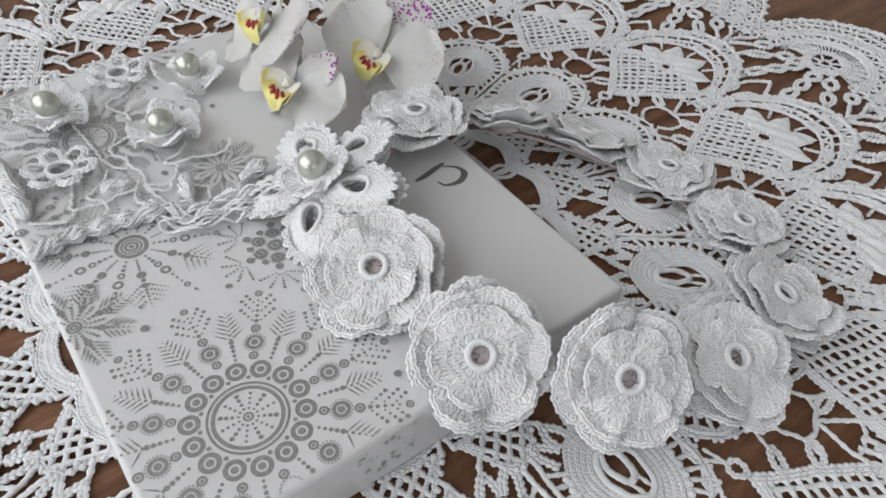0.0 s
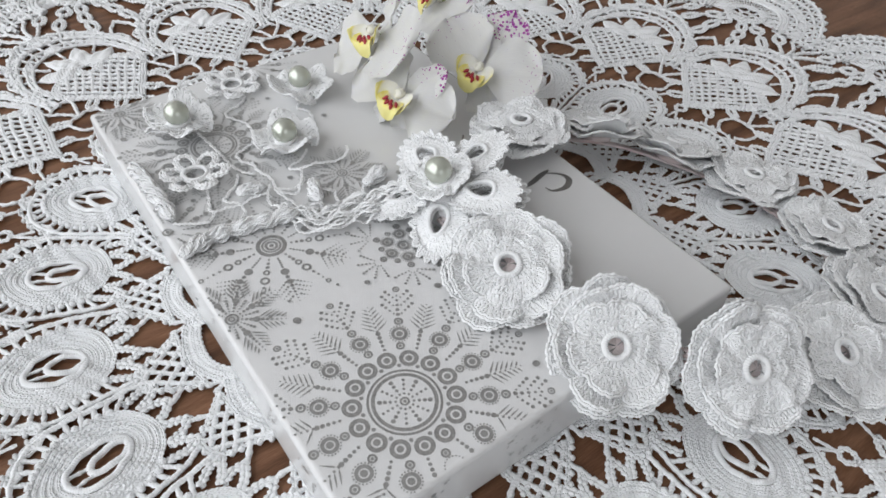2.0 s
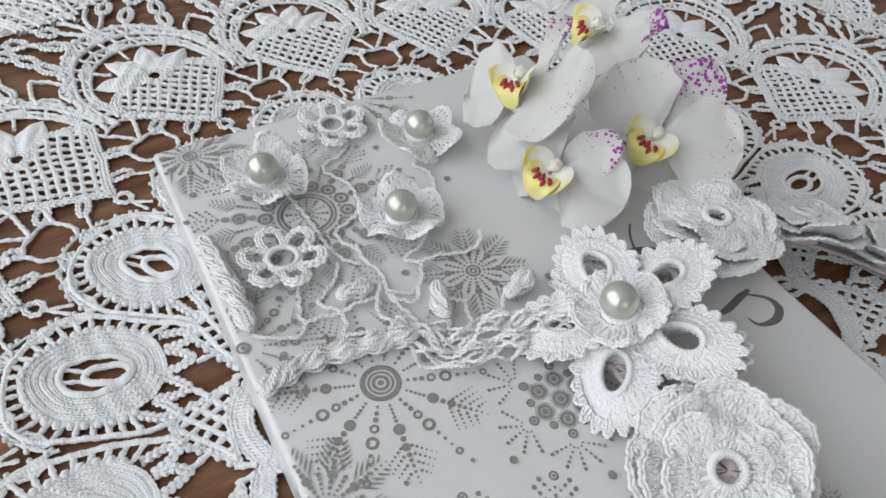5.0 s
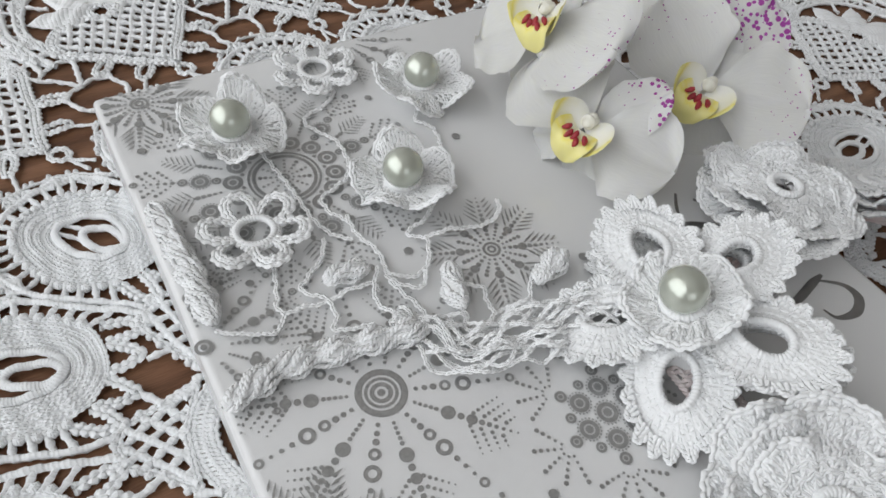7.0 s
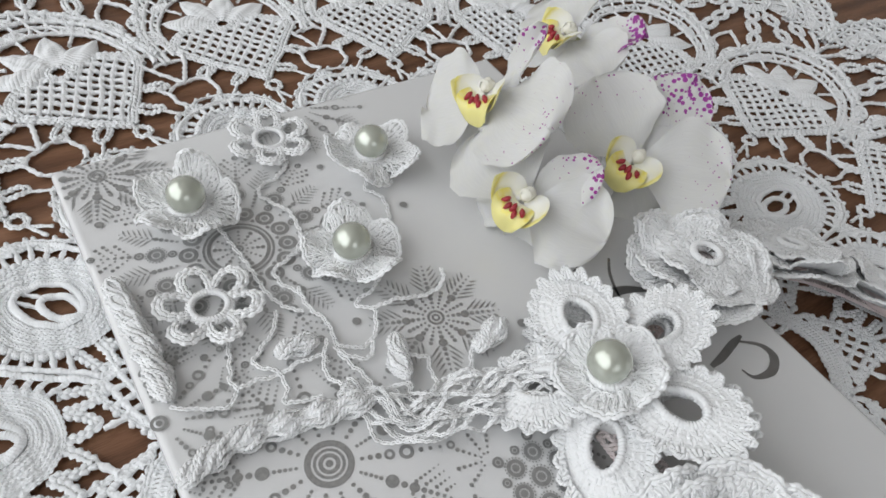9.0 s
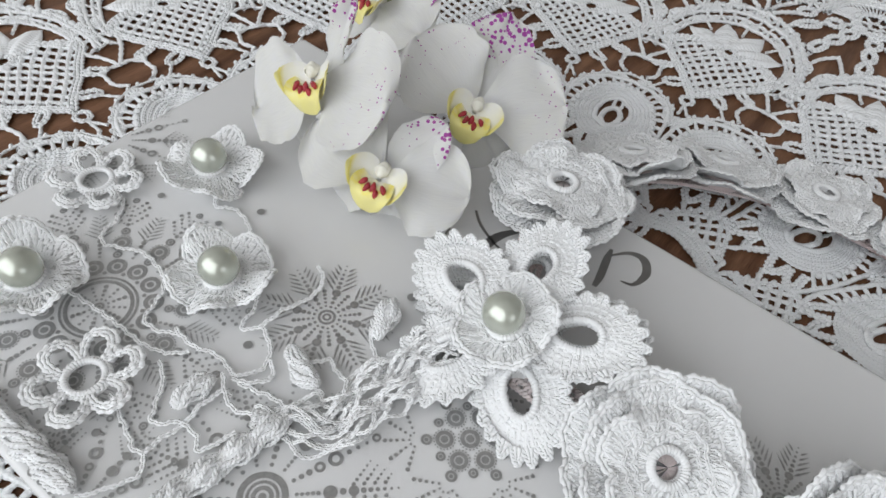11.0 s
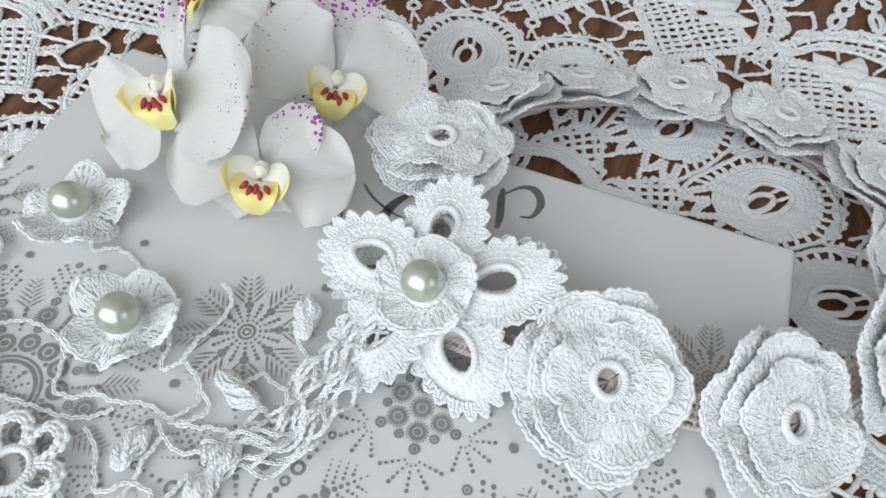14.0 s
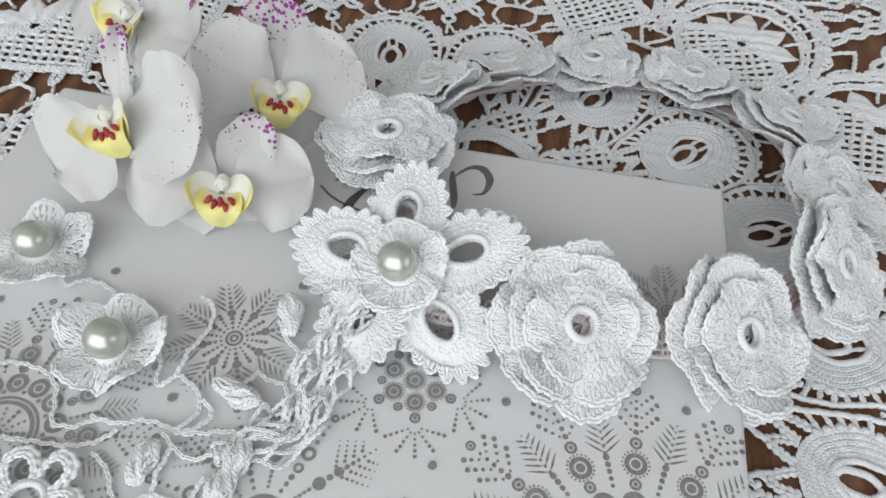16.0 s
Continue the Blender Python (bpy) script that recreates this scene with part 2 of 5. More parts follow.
        layer.data.foreach_set("uv", uv[f.ravel()].astype(np.float32).ravel())
        me.update(calc_edges=True)
        me.validate()
        return me


def resample(path, ds, closed=False):
    p = np.asarray(path, float)
    if closed:
        p = np.vstack([p, p[:1]])
    s = np.concatenate([[0], np.cumsum(np.linalg.norm(np.diff(p, axis=0), axis=1))])
    n = max(2, int(round(s[-1] / ds)) + 1)
    u = np.linspace(0, s[-1], n)
    return np.stack([np.interp(u, s, p[:, i]) for i in range(3)], -1)


def smooth(points, k=8):
    """A curve that glides through the points given."""
    p = np.asarray(points, float)
    q = np.vstack([2 * p[0] - p[1], p, 2 * p[-1] - p[-2]])
    out = []
    for i in range(1, len(q) - 2):
        t = np.linspace(0, 1, k, endpoint=False)[:, None]
        a, b, c, d = q[i - 1], q[i], q[i + 1], q[i + 2]
        out.append(0.5 * (2 * b + (c - a) * t + (2 * a - 5 * b + 4 * c - d) * t**2 + (3 * b - a - 3 * c + d) * t**3))
    return np.vstack(out + [p[-1:]])


def part(name, build, mat, parent=None, label=""):
    me = build if isinstance(build, bpy.types.Mesh) else build.mesh(name)
    if not me.materials:
        me.materials.append(mat)
    ob = new(name, me)
    if parent:
        ob.parent = parent
    return tagged(ob, label)


def thing(name, label, category, group="", kind="", at=None):
    return tagged(empty_at(name, at), label, category, group, kind)


def empty_at(name, at):
    ob = new(name)
    ob.empty_display_size = 0.01
    if at is not None:
        ob.matrix_basis = at
    return ob


def facing(place, normal, spin=0.0):
    z = Vector(normal).normalized()
    turn = z.to_track_quat("Z", "Y").to_matrix().to_4x4()
    return Matrix.Translation(place) @ turn @ Matrix.Rotation(radians(spin), 4, "Z")


def box_mesh(name, lo, hi, bevel=0.0, segments=3):
    bm = bmesh.new()
    bmesh.ops.create_cube(bm, size=1.0)
    for v in bm.verts:
        v.co = [lo[i] + (v.co[i] + 0.5) * (hi[i] - lo[i]) for i in range(3)]
    if bevel:
        bmesh.ops.bevel(bm, geom=list(bm.edges), offset=bevel, segments=segments, affect="EDGES", profile=0.6)
        for f in bm.faces:
            f.smooth = True
    me = bpy.data.meshes.new(name)
    bm.to_mesh(me)
    bm.free()
    return me


# ---- the room round the table: unseen, added to close in and bounce light ----
X0, X1, Y0, Y1, Z0, Z1 = -0.9, 2.6, -2.0, 2.05, -0.75, 1.85


def wall_with_window(name, axis, at, out, opening):
    """A wall on the plane axis = at, with an opening (lo, hi, bottom, top) through it."""
    lo, hi, zb, zt = opening
    a0, a1 = (X0, X1) if axis == "y" else (Y0 - 0.2, Y1 + 0.2)
    root = thing(name, "unseen plain painted wall with a window opening, added to hold in the light", "wall", kind="structure")
    for p0, p1, q0, q1 in ((a0, lo, Z0, Z1), (hi, a1, Z0, Z1), (lo, hi, Z0, zb), (lo, hi, zt, Z1)):
        d0, d1 = sorted((at, at + out))
        me = box_mesh("wall_panel", (p0, d0, q0), (p1, d1, q1)) if axis == "y" else box_mesh("wall_panel", (d0, p0, q0), (d1, p1, q1))
        part("wall_panel", me, M_WALL, root)


wall_with_window("wall_west", "x", X0, -0.2, (-0.5, 1.7, 0.05, 1.65))
wall_with_window("wall_south", "y", Y0, -0.2, (-0.88, 0.2, 0.3, 1.6))
for nm, lo, hi, mt, lb in (
    ("wall_north", (X0, Y1, Z0), (X1, Y1 + 0.2, Z1), M_WALL, "unseen plain painted wall, added to bounce light"),
    ("wall_east", (X1, Y0, Z0), (X1 + 0.2, Y1, Z1), M_WALL, "unseen plain painted wall, added to bounce light"),
    ("ceiling", (X0, Y0, Z1), (X1, Y1, Z1 + 0.1), M_WALL, "unseen plain painted ceiling, added to bounce light"),
    ("floor", (X0, Y0, Z0 - 0.1), (X1, Y1, Z0), M_FLOOR, "unseen brown wooden floor, added to close the room"),
):
    tagged(part(nm, box_mesh(nm, lo, hi), mt), lb, nm.split("_")[0], kind="structure")

# ---- table ----
table = thing("table", "reddish brown varnished wooden table under a lace cloth", "table")
part("tabletop", box_mesh("tabletop", (-0.62, -0.35, -0.03), (0.80, 0.75, 0.0), 0.004), M_WOOD, table)
for lx in (-0.56, 0.68):
    for ly in (-0.29, 0.63):
        part("leg", box_mesh("leg", (lx, ly, Z0), (lx + 0.06, ly + 0.06, -0.03), 0.004), M_WOOD, table)

# ---- crocheted round tablecloth: twenty sectors round one middle ----
CLOTH = (0.0851, 0.1877)


class Lace(Build):
    """Works in (distance from the cloth's middle, arc across, height), a little unevenly, as by hand."""
    wild = 0.0

    def warp(self, pts):
        p = np.asarray(pts, float)
        if p.shape[1] == 2:
            p = np.hstack([p, np.full((len(p), 1), 0.0014)])
        w, m = self.wild, 0.00040
        p = p.copy()
        x, y = p[:, 0] * 1000, p[:, 1] * 1000
        p[:, 0] += m * (np.sin(0.26 * y + 0.11 * x + w) + 0.35 * np.sin(0.52 * x - 0.3 * y + 2.3 * w))
        p[:, 1] += m * (np.sin(0.23 * x - 0.12 * y + 1.7 * w) + 0.35 * np.sin(0.50 * y + 0.3 * x + w))
        p[:, 2] *= 1 + 0.18 * np.sin(0.8 * x + 0.6 * y + w)
        a = p[:, 1] / np.maximum(p[:, 0], 0.02)
        return np.stack([p[:, 0] * np.cos(a), p[:, 0] * np.sin(a), p[:, 2]], -1)

    def bar(self, a, b, r=0.0006):
        self.knobby(self.warp(np.linspace(a, b, 4)), r)

    def cord(self, pts, r=0.0007, closed=False):
        p = np.asarray(pts, float)
        if len(p) > 2 and len(p) < 9 and not closed:
            p = smooth(np.hstack([p[:, :2], np.full((len(p), 1), 0.0014)]), 5)
        self.knobby(self.warp(p), r * 1.08, 0.00125, 4, 0.24, closed)

    def braid(self, pts, R=0.0011, closed=False, z=None):
        p = np.asarray(pts, float)
        if z is not None:
            p = np.hstack([p[:, :2], np.full((len(p), 1), z)])
        self.chain(self.warp(p), R, 0.0022, 4, closed)

    def oval(self, c, a, b, turn=0.0, R=0.0009, z=0.0016, n=28):
        f = np.linspace(0, 2 * np.pi, n, endpoint=False)
        x, y = a * np.cos(f), b * np.sin(f)
        ct, st = math.cos(turn), math.sin(turn)
        self.braid(np.stack([c[0] + x * ct - y * st, c[1] + x * st + y * ct], -1), R, True, z)

    def picot(self, c, r=0.0011):
        p = self.warp([c])[0]
        self.ball((p[0], p[1], 0.0014), (r, r, 0.0011), 6, 4)

    def shell(self, c, turn, R, posts=7):
        """A fan of stitches from c, opening in the direction turn."""
        f = np.linspace(-1.25, 1.25, posts) + turn
        for a in f:
            self.cord([c, (c[0] + R * math.cos(a), c[1] + R * math.sin(a))], 0.0007)
        g = np.linspace(f[0], f[-1], 12)
        self.cord(np.stack([c[0] + R * np.cos(g), c[1] + R * np.sin(g)], -1), 0.0007)

    def leaf(self, base, turn, length, width):
        """A solid raised leaf, worked in long ridges."""
        s, j = np.meshgrid(np.linspace(0, 1, 15), np.linspace(-1, 1, 11), indexing="ij")
        prof = np.sin(np.pi * np.clip(s, 0, 1) ** 0.75) ** 0.75
        x, y = s * length * (1 - 0.05 * np.abs(j)), j * width * 0.5 * prof
        z = 0.0012 + 0.0015 * prof * (1 - j * j) ** 0.6 + 0.00022 * np.cos(9 * j) * prof
        ct, st = math.cos(turn), math.sin(turn)
        P = np.stack([base[0] + x * ct - y * st, base[1] + x * st + y * ct, z], -1)
        self.sheet(self.warp(P.reshape(-1, 3)).reshape(P.shape), s * length / 0.0016, j * 2.5, 0.0010)


def arc(c, a, b, f0, f1, n):
    f = np.radians(np.linspace(f0, f1, n))
    return np.stack([c[0] + a * np.cos(f), c[1] + b * np.sin(f)], -1)


def inside(poly, p):
    hit, j = False, len(poly) - 1
    for i in range(len(poly)):
        (xi, yi), (xj, yj) = poly[i], poly[j]
        if (yi > p[1]) != (yj > p[1]) and p[0] < (xj - xi) * (p[1] - yi) / (yj - yi) + xi:
            hit = not hit
        j = i
    return hit


def net(lace, poly, origin, d1, d2, step1, step2, count, r=0.00062):
    """Crossing bars that fill the outline poly."""
    for d, e, st in ((d1, d2, step2), (d2, d1, step1)):
        for k in range(-count, count + 1):
            s = np.linspace(-0.06, 0.06, 121)
            pts = [(origin[0] + k * st * e[0] + q * d[0], origin[1] + k * st * e[1] + q * d[1]) for q in s]
            run = []
            for p in pts + [None]:
                if p is not None and inside(poly, p):
                    run.append(p)
                else:
                    if len(run) > 2:
                        lace.cord(run, r)
                    run = []


def pear_motif(wild):
    L = Lace()
    L.wild = wild
    c = (0.1484, 0.0)
    f = np.linspace(0, 2 * np.pi, 72)
    loops = []
    for i in range(6):
        e = -0.0014 + i * 0.00196
        a = (0.0116 + e) * (1 + 0.10 * i / 5 * np.maximum(0, np.cos(f)) ** 5)
        loop = np.stack([c[0] + a * np.cos(f), (0.0084 + e) * np.sin(f)], -1)
        loops.append(L.warp(np.hstack([loop, np.full((len(loop), 1), 0.0015)])))
        ridge = np.hstack([loop, np.full((len(loop), 1), 0.0017 + 0.0003 * (i == 0))])
        if i == 0:
            # a smooth ridge wound round with thread
            p = resample(L.warp(ridge), 0.0008)
            L.tube(p, 0.00115 * (1 + 0.07 * np.cos(np.arange(len(p)) * 2.1)), 6, 0.0008, 0.8)
        else:
            L.chain(L.warp(ridge)[:-1], 0.00062, 0.0017, 4, True)
    L.grid(np.stack(loops, 1), (f * 12)[:, None], np.arange(6)[None] * 1.0)
    g = np.linspace(0, 2 * np.pi, 48)
    ring = resample(L.warp(np.stack([0.1450 + 0.0064 * np.cos(g), 0.0034 * np.sin(g), 0 * g + 0.0019], -1)), 0.0008)
    L.tube(ring, 0.00125 * (1 + 0.07 * np.cos(np.arange(len(ring)) * 2.1)), 6, 0.0008, 0.8)
    L.bar((0.1374, 0.0006), (0.1392, 0.0004), 0.0012)
    L.bar((0.1374, -0.0008), (0.1392, -0.0006), 0.0012)
    for t in (-0.0017, 0.0019):
        L.bar((0.1512, t), (0.1586, t * 1.15), 0.0008)
    half = [(0.1238, 0.0176), (0.1340, 0.0197), (0.1484, 0.0216), (0.1600, 0.0218), (0.1680, 0.0180), (0.1728, 0.0105), (0.1745, 0.0)]
    rim = smooth([(r, t, 0.0015) for r, t in half + [(r, -t) for r, t in half[-2::-1]]], 10)
    L.knobby(L.warp(rim), 0.0010, 0.0010, 5, 0.14)
    aim = np.arctan2(rim[:, 1] / 0.0208, (rim[:, 0] - c[0]) / 0.0255)
    for k in range(25):
        a = radians(-126 + 10.5 * k)
        q = rim[np.argmin(np.abs(aim - a))]
        L.bar((c[0] + 0.0208 * math.cos(a), 0.0165 * math.sin(a)), (q[0], q[1]), 0.0009)
        b = a + radians(5.2)
        L.picot((c[0] + 0.0214 * math.cos(b), 0.0174 * math.sin(b)), 0.0016)
    for d in (-64, -40, -16, 16, 40, 64):
        a = radians(d)
        L.shell((c[0] + 0.0265 * math.cos(a), 0.0215 * math.sin(a)), a, 0.0042, 6)
        for o in (-10, 0, 10):
            q = radians(d + o)
            L.picot((c[0] + 0.0318 * math.cos(q), 0.0268 * math.sin(q)), 0.0010)
    L.cord(arc(c, 0.0312, 0.0258, -78, 78, 30), 0.0006)
    # pointed loops on the side of the cloth's middle
    for s in (-1, 1):
        L.braid([(0.1280, s * 0.0012), (0.1240, s * 0.0026), (0.1200, s * 0.0056), (0.1240, s * 0.0078), (0.1292, s * 0.0082)], 0.0014)
        L.braid([(0.1296, s * 0.0088), (0.1256, s * 0.0106), (0.1218, s * 0.0140), (0.1266, s * 0.0156), (0.1330, s * 0.0138)], 0.0014)
        L.cord([(0.1215, s * 0.0142), (0.1240, s * 0.0176)], 0.0010)
    return L


def heart_motif(wild):
    L = Lace()
    L.wild = wild
    tip, hub = (0.1815, 0.0), (0.2275, 0.0)
    half = [(0.1815, 0.0), (0.1935, 0.0100), (0.2045, 0.0188), (0.2135, 0.0258), (0.2190, 0.0270), (0.2245, 0.0238), (0.2285, 0.0165), (0.2290, 0.0085), (0.2240, 0.0036)]
    outline = half + [(r, -t) for r, t in half[:0:-1]]
    ring = smooth([(r, t, 0.0015) for r, t in outline + outline[:1]], 6)
    L.chain(L.warp(ring), 0.0013, 0.0024, 4)
    inner = np.array(outline)
    mid = inner.mean(0)
    ring2 = smooth([(*(mid + (p - mid) * 0.93), 0.0016) for p in np.vstack([inner, inner[:1]])], 6)
    L.chain(L.warp(ring2), 0.0011, 0.0024, 4)
    ln = math.hypot(0.0335, 0.0265)
    d1, d2 = (0.0335 / ln, 0.0265 / ln), (0.0335 / ln, -0.0265 / ln)
    net(L, [tuple(p) for p in ring2[:, :2]], tip, d1, d2, 0.0044, 0.0047, 12, 0.00098)
    L.oval(hub, 0.0036, 0.0036, 0, 0.0011)
    for d in (66, 22, -22, -66):
        a = radians(d)
        L.leaf((hub[0] + 0.0034 * math.cos(a), 0.0034 * math.sin(a)), a, 0.0242 if abs(d) < 40 else 0.0238, 0.0128)
    L.cord(arc(hub, 0.0292, 0.0275, -108, 108, 50), 0.0009)
    L.cord(arc(hub, 0.0352, 0.0298, -112, 112, 50), 0.0009)
    L.cord(arc(hub, 0.0415, 0.0332, -114, 114, 56), 0.0011)
    n = 18
    for k in range(n):
        a, b = radians(-108 + 216 * k / n), radians(-108 + 216 * (k + 0.5) / n)
        c, e = radians(-108 + 216 * (k + 1) / n), radians(-110 + 220 * (k + 0.5) / n)
        L.bar((hub[0] + 0.0292 * math.cos(a), 0.0275 * math.sin(a)), (hub[0] + 0.0352 * math.cos(b), 0.0298 * math.sin(b)), 0.0008)
        L.bar((hub[0] + 0.0352 * math.cos(b), 0.0298 * math.sin(b)), (hub[0] + 0.0292 * math.cos(c), 0.0275 * math.sin(c)), 0.0008)
        L.bar((hub[0] + 0.0352 * math.cos(e), 0.0298 * math.sin(e)), (hub[0] + 0.0415 * math.cos(e), 0.0332 * math.sin(e)), 0.0008)
        L.picot((hub[0] + 0.0430 * math.cos(b), 0.0346 * math.sin(b)), 0.0016)
    L.cord(arc(hub, 0.0500, 0.0352, -104, 104, 60), 0.0011)
    for k in range(20):
        a, b, c = (radians(-102 + 204 * (k + o) / 20) for o in (0, 0.5, 1))
        L.bar((hub[0] + 0.0415 * math.cos(a), 0.0332 * math.sin(a)), (hub[0] + 0.0500 * math.cos(b), 0.0352 * math.sin(b)), 0.0009)
        L.bar((hub[0] + 0.0500 * math.cos(b), 0.0352 * math.sin(b)), (hub[0] + 0.0415 * math.cos(c), 0.0332 * math.sin(c)), 0.0009)
        L.picot((hub[0] + 0.0515 * math.cos(b), 0.0362 * math.sin(b)), 0.0020)
        L.picot((hub[0] + 0.0505 * math.cos(a), 0.0357 * math.sin(a)), 0.0015)
    for d in (-66, -33, 0, 33, 66):
        a = radians(d)
        L.shell((hub[0] + 0.0415 * math.cos(a), 0.0332 * math.sin(a)), a, 0.0068, 7)
    for d in (-88, -44, 0, 44, 88):
        a = radians(d)
        L.shell((hub[0] + 0.0296 * math.cos(a), 0.0275 * math.sin(a)), a, 0.0052, 7)
        if abs(d) < 60:
            L.bar((hub[0] + 0.0200 * math.cos(a), 0.0200 * math.sin(a)), (hub[0] + 0.0292 * math.cos(a), 0.0275 * math.sin(a)), 0.0008)
    # leaf rings that tie the heart's foot to the ovals
    for s in (-1, 1):
        L.oval((0.1866, s * 0.0105), 0.0046, 0.0021, s * 2.2, 0.0011)
        L.oval((0.1975, s * 0.0200), 0.0045, 0.0020, s * 2.0, 0.0011)
        L.cord([(0.1835, s * 0.0130), (0.1765, s * 0.0175)], 0.0007)
        L.cord([(0.2165, s * 0.0272), (0.2195, s * 0.0318)], 0.0008)
    L.oval((0.1770, 0.0), 0.0030, 0.0026, 0, 0.0010)
    L.cord([(0.1740, 0.0), (0.1650, 0.0)], 0.0007)
    L.cord([(0.1735, 0.0), (0.1660, -0.0040)], 0.0007)
    return L


def bridge_motif(wild):
    """Bars between two hearts, over the point of an oval."""
    L = Lace()
    L.wild = wild
    for s in (-1, 1):
        L.cord([(0.1800, s * 0.0050), (0.1850, s * 0.0092), (0.1925, s * 0.0090), (0.1990, s * 0.0125)], 0.0009)
        L.cord([(0.1925, s * 0.0090), (0.1955, s * 0.0045), (0.1950, 0.0)], 0.0009)
        L.cord([(0.1950, 0.0), (0.2030, s * 0.0040), (0.2090, s * 0.0075), (0.2150, s * 0.0095)], 0.0009)
        L.cord([(0.2090, s * 0.0075), (0.2115, s * 0.0030), (0.2110, 0.0)], 0.0008)
    L.bar((0.2110, 0.0), (0.2200, 0.0), 0.0009)
    return L


def fan_motif(wild):
    L = Lace()
    L.wild = wild
    c = (0.3100, 0.0)
    L.oval(c, 0.0034, 0.0034, 0, 0.0009)
    L.oval(c, 0.0100, 0.0100, 0, 0.0013, 0.0024, 40)
    L.oval(c, 0.0124, 0.0124, 0, 0.0012, 0.0022, 44)
    for k in range(8):
        a = radians(45 * k + 10)
        L.bar((c[0] + 0.0034 * math.cos(a), 0.0034 * math.sin(a)), (c[0] + 0.0100 * math.cos(a), 0.0100 * math.sin(a)), 0.0008)
        L.picot((c[0] + 0.0128 * math.cos(a), 0.0128 * math.sin(a)), 0.0018)
    for k in range(37):
        a = radians(-100 + 200 * k / 36)
        L.bar((c[0] + 0.0130 * math.cos(a), 0.0130 * math.sin(a)), (c[0] + 0.0232 * math.cos(a), 0.0232 * math.sin(a)), 0.00052)
    for q in (0.0236, 0.0258, 0.0280):
        L.cord(arc(c, q, q, -106, 106, 50), 0.00120)
    rings = [(0.0355, 0.0335), (0.0435, 0.0390), (0.0515, 0.0445), (0.0600, 0.0490)]
    prev = (0.0285, 0.0285)
    for j, (a, b) in enumerate(rings):
        L.cord(arc(c, a, b, -104, 104, 60), 0.0010 if j < 3 else 0.0013)
        n = 15 + 2 * j
        for k in range(n):
            f0, f1, f2 = (radians(-102 + 204 * (k + o) / n) for o in (0, 0.5, 1))
            p = (c[0] + prev[0] * math.cos(f0), prev[1] * math.sin(f0))
            q = (c[0] + a * math.cos(f1), b * math.sin(f1))
            L.bar(p, q, 0.0009)
            L.bar(q, (c[0] + prev[0] * math.cos(f2), prev[1] * math.sin(f2)), 0.0009)
            if j == 3:
                L.picot((c[0] + (a + 0.0014) * math.cos(f1), (b + 0.0014) * math.sin(f1)), 0.0024)
        prev = (a, b)
    for k in range(9):
        a = radians(-90 + 22.5 * k)
        L.shell((c[0] + 0.0360 * math.cos(a), 0.0340 * math.sin(a)), a, 0.0072, 7)
    for s in (-1, 1):
        L.bar((0.2985, s * 0.0042), (0.2962, s * 0.0050), 0.0012)
        L.oval((0.2912, s * 0.0064), 0.0052, 0.0029, s * -0.25, 0.0014)
        L.oval((0.2795, s * 0.0094), 0.0058, 0.0029, s * -0.25, 0.0014)
        L.oval((0.2668, s * 0.0118), 0.0062, 0.0026, s * -0.15, 0.0014)
        L.cord([(0.2612, s * 0.0122), (0.2568, s * 0.0122)], 0.0012)
        L.bar((0.3010, s * 0.0105), (0.2985, s * 0.0128), 0.0012)
        L.oval((0.2950, s * 0.0158), 0.0044, 0.0036, s * -0.6, 0.0014)
        L.cord([(0.2915, s * 0.0188), (0.2872, s * 0.0218)], 0.0012)
        L.oval((0.2818, s * 0.0252), 0.0062, 0.0028, s * -0.62, 0.0014)
        L.cord([(0.2768, s * 0.0286), (0.2728, s * 0.0305)], 0.0012)
        L.cord([(0.3022, s * 0.0272), (0.2985, s * 0.0290)], 0.0012)
        L.oval((0.2945, s * 0.0312), 0.0046, 0.0032, s * -0.5, 0.0014)
        L.cord([(0.2905, s * 0.0336), (0.2850, s * 0.0375), (0.2785, s * 0.0420)], 0.0012)
        L.cord([(0.2985, s * 0.0395), (0.2925, s * 0.0425), (0.2850, s * 0.0440), (0.2795, s * 0.0436)], 0.0012)
        L.cord([(0.2480, s * 0.0080), (0.2570, s * 0.0055), (0.2650, 0.0)], 0.0010)
    return L


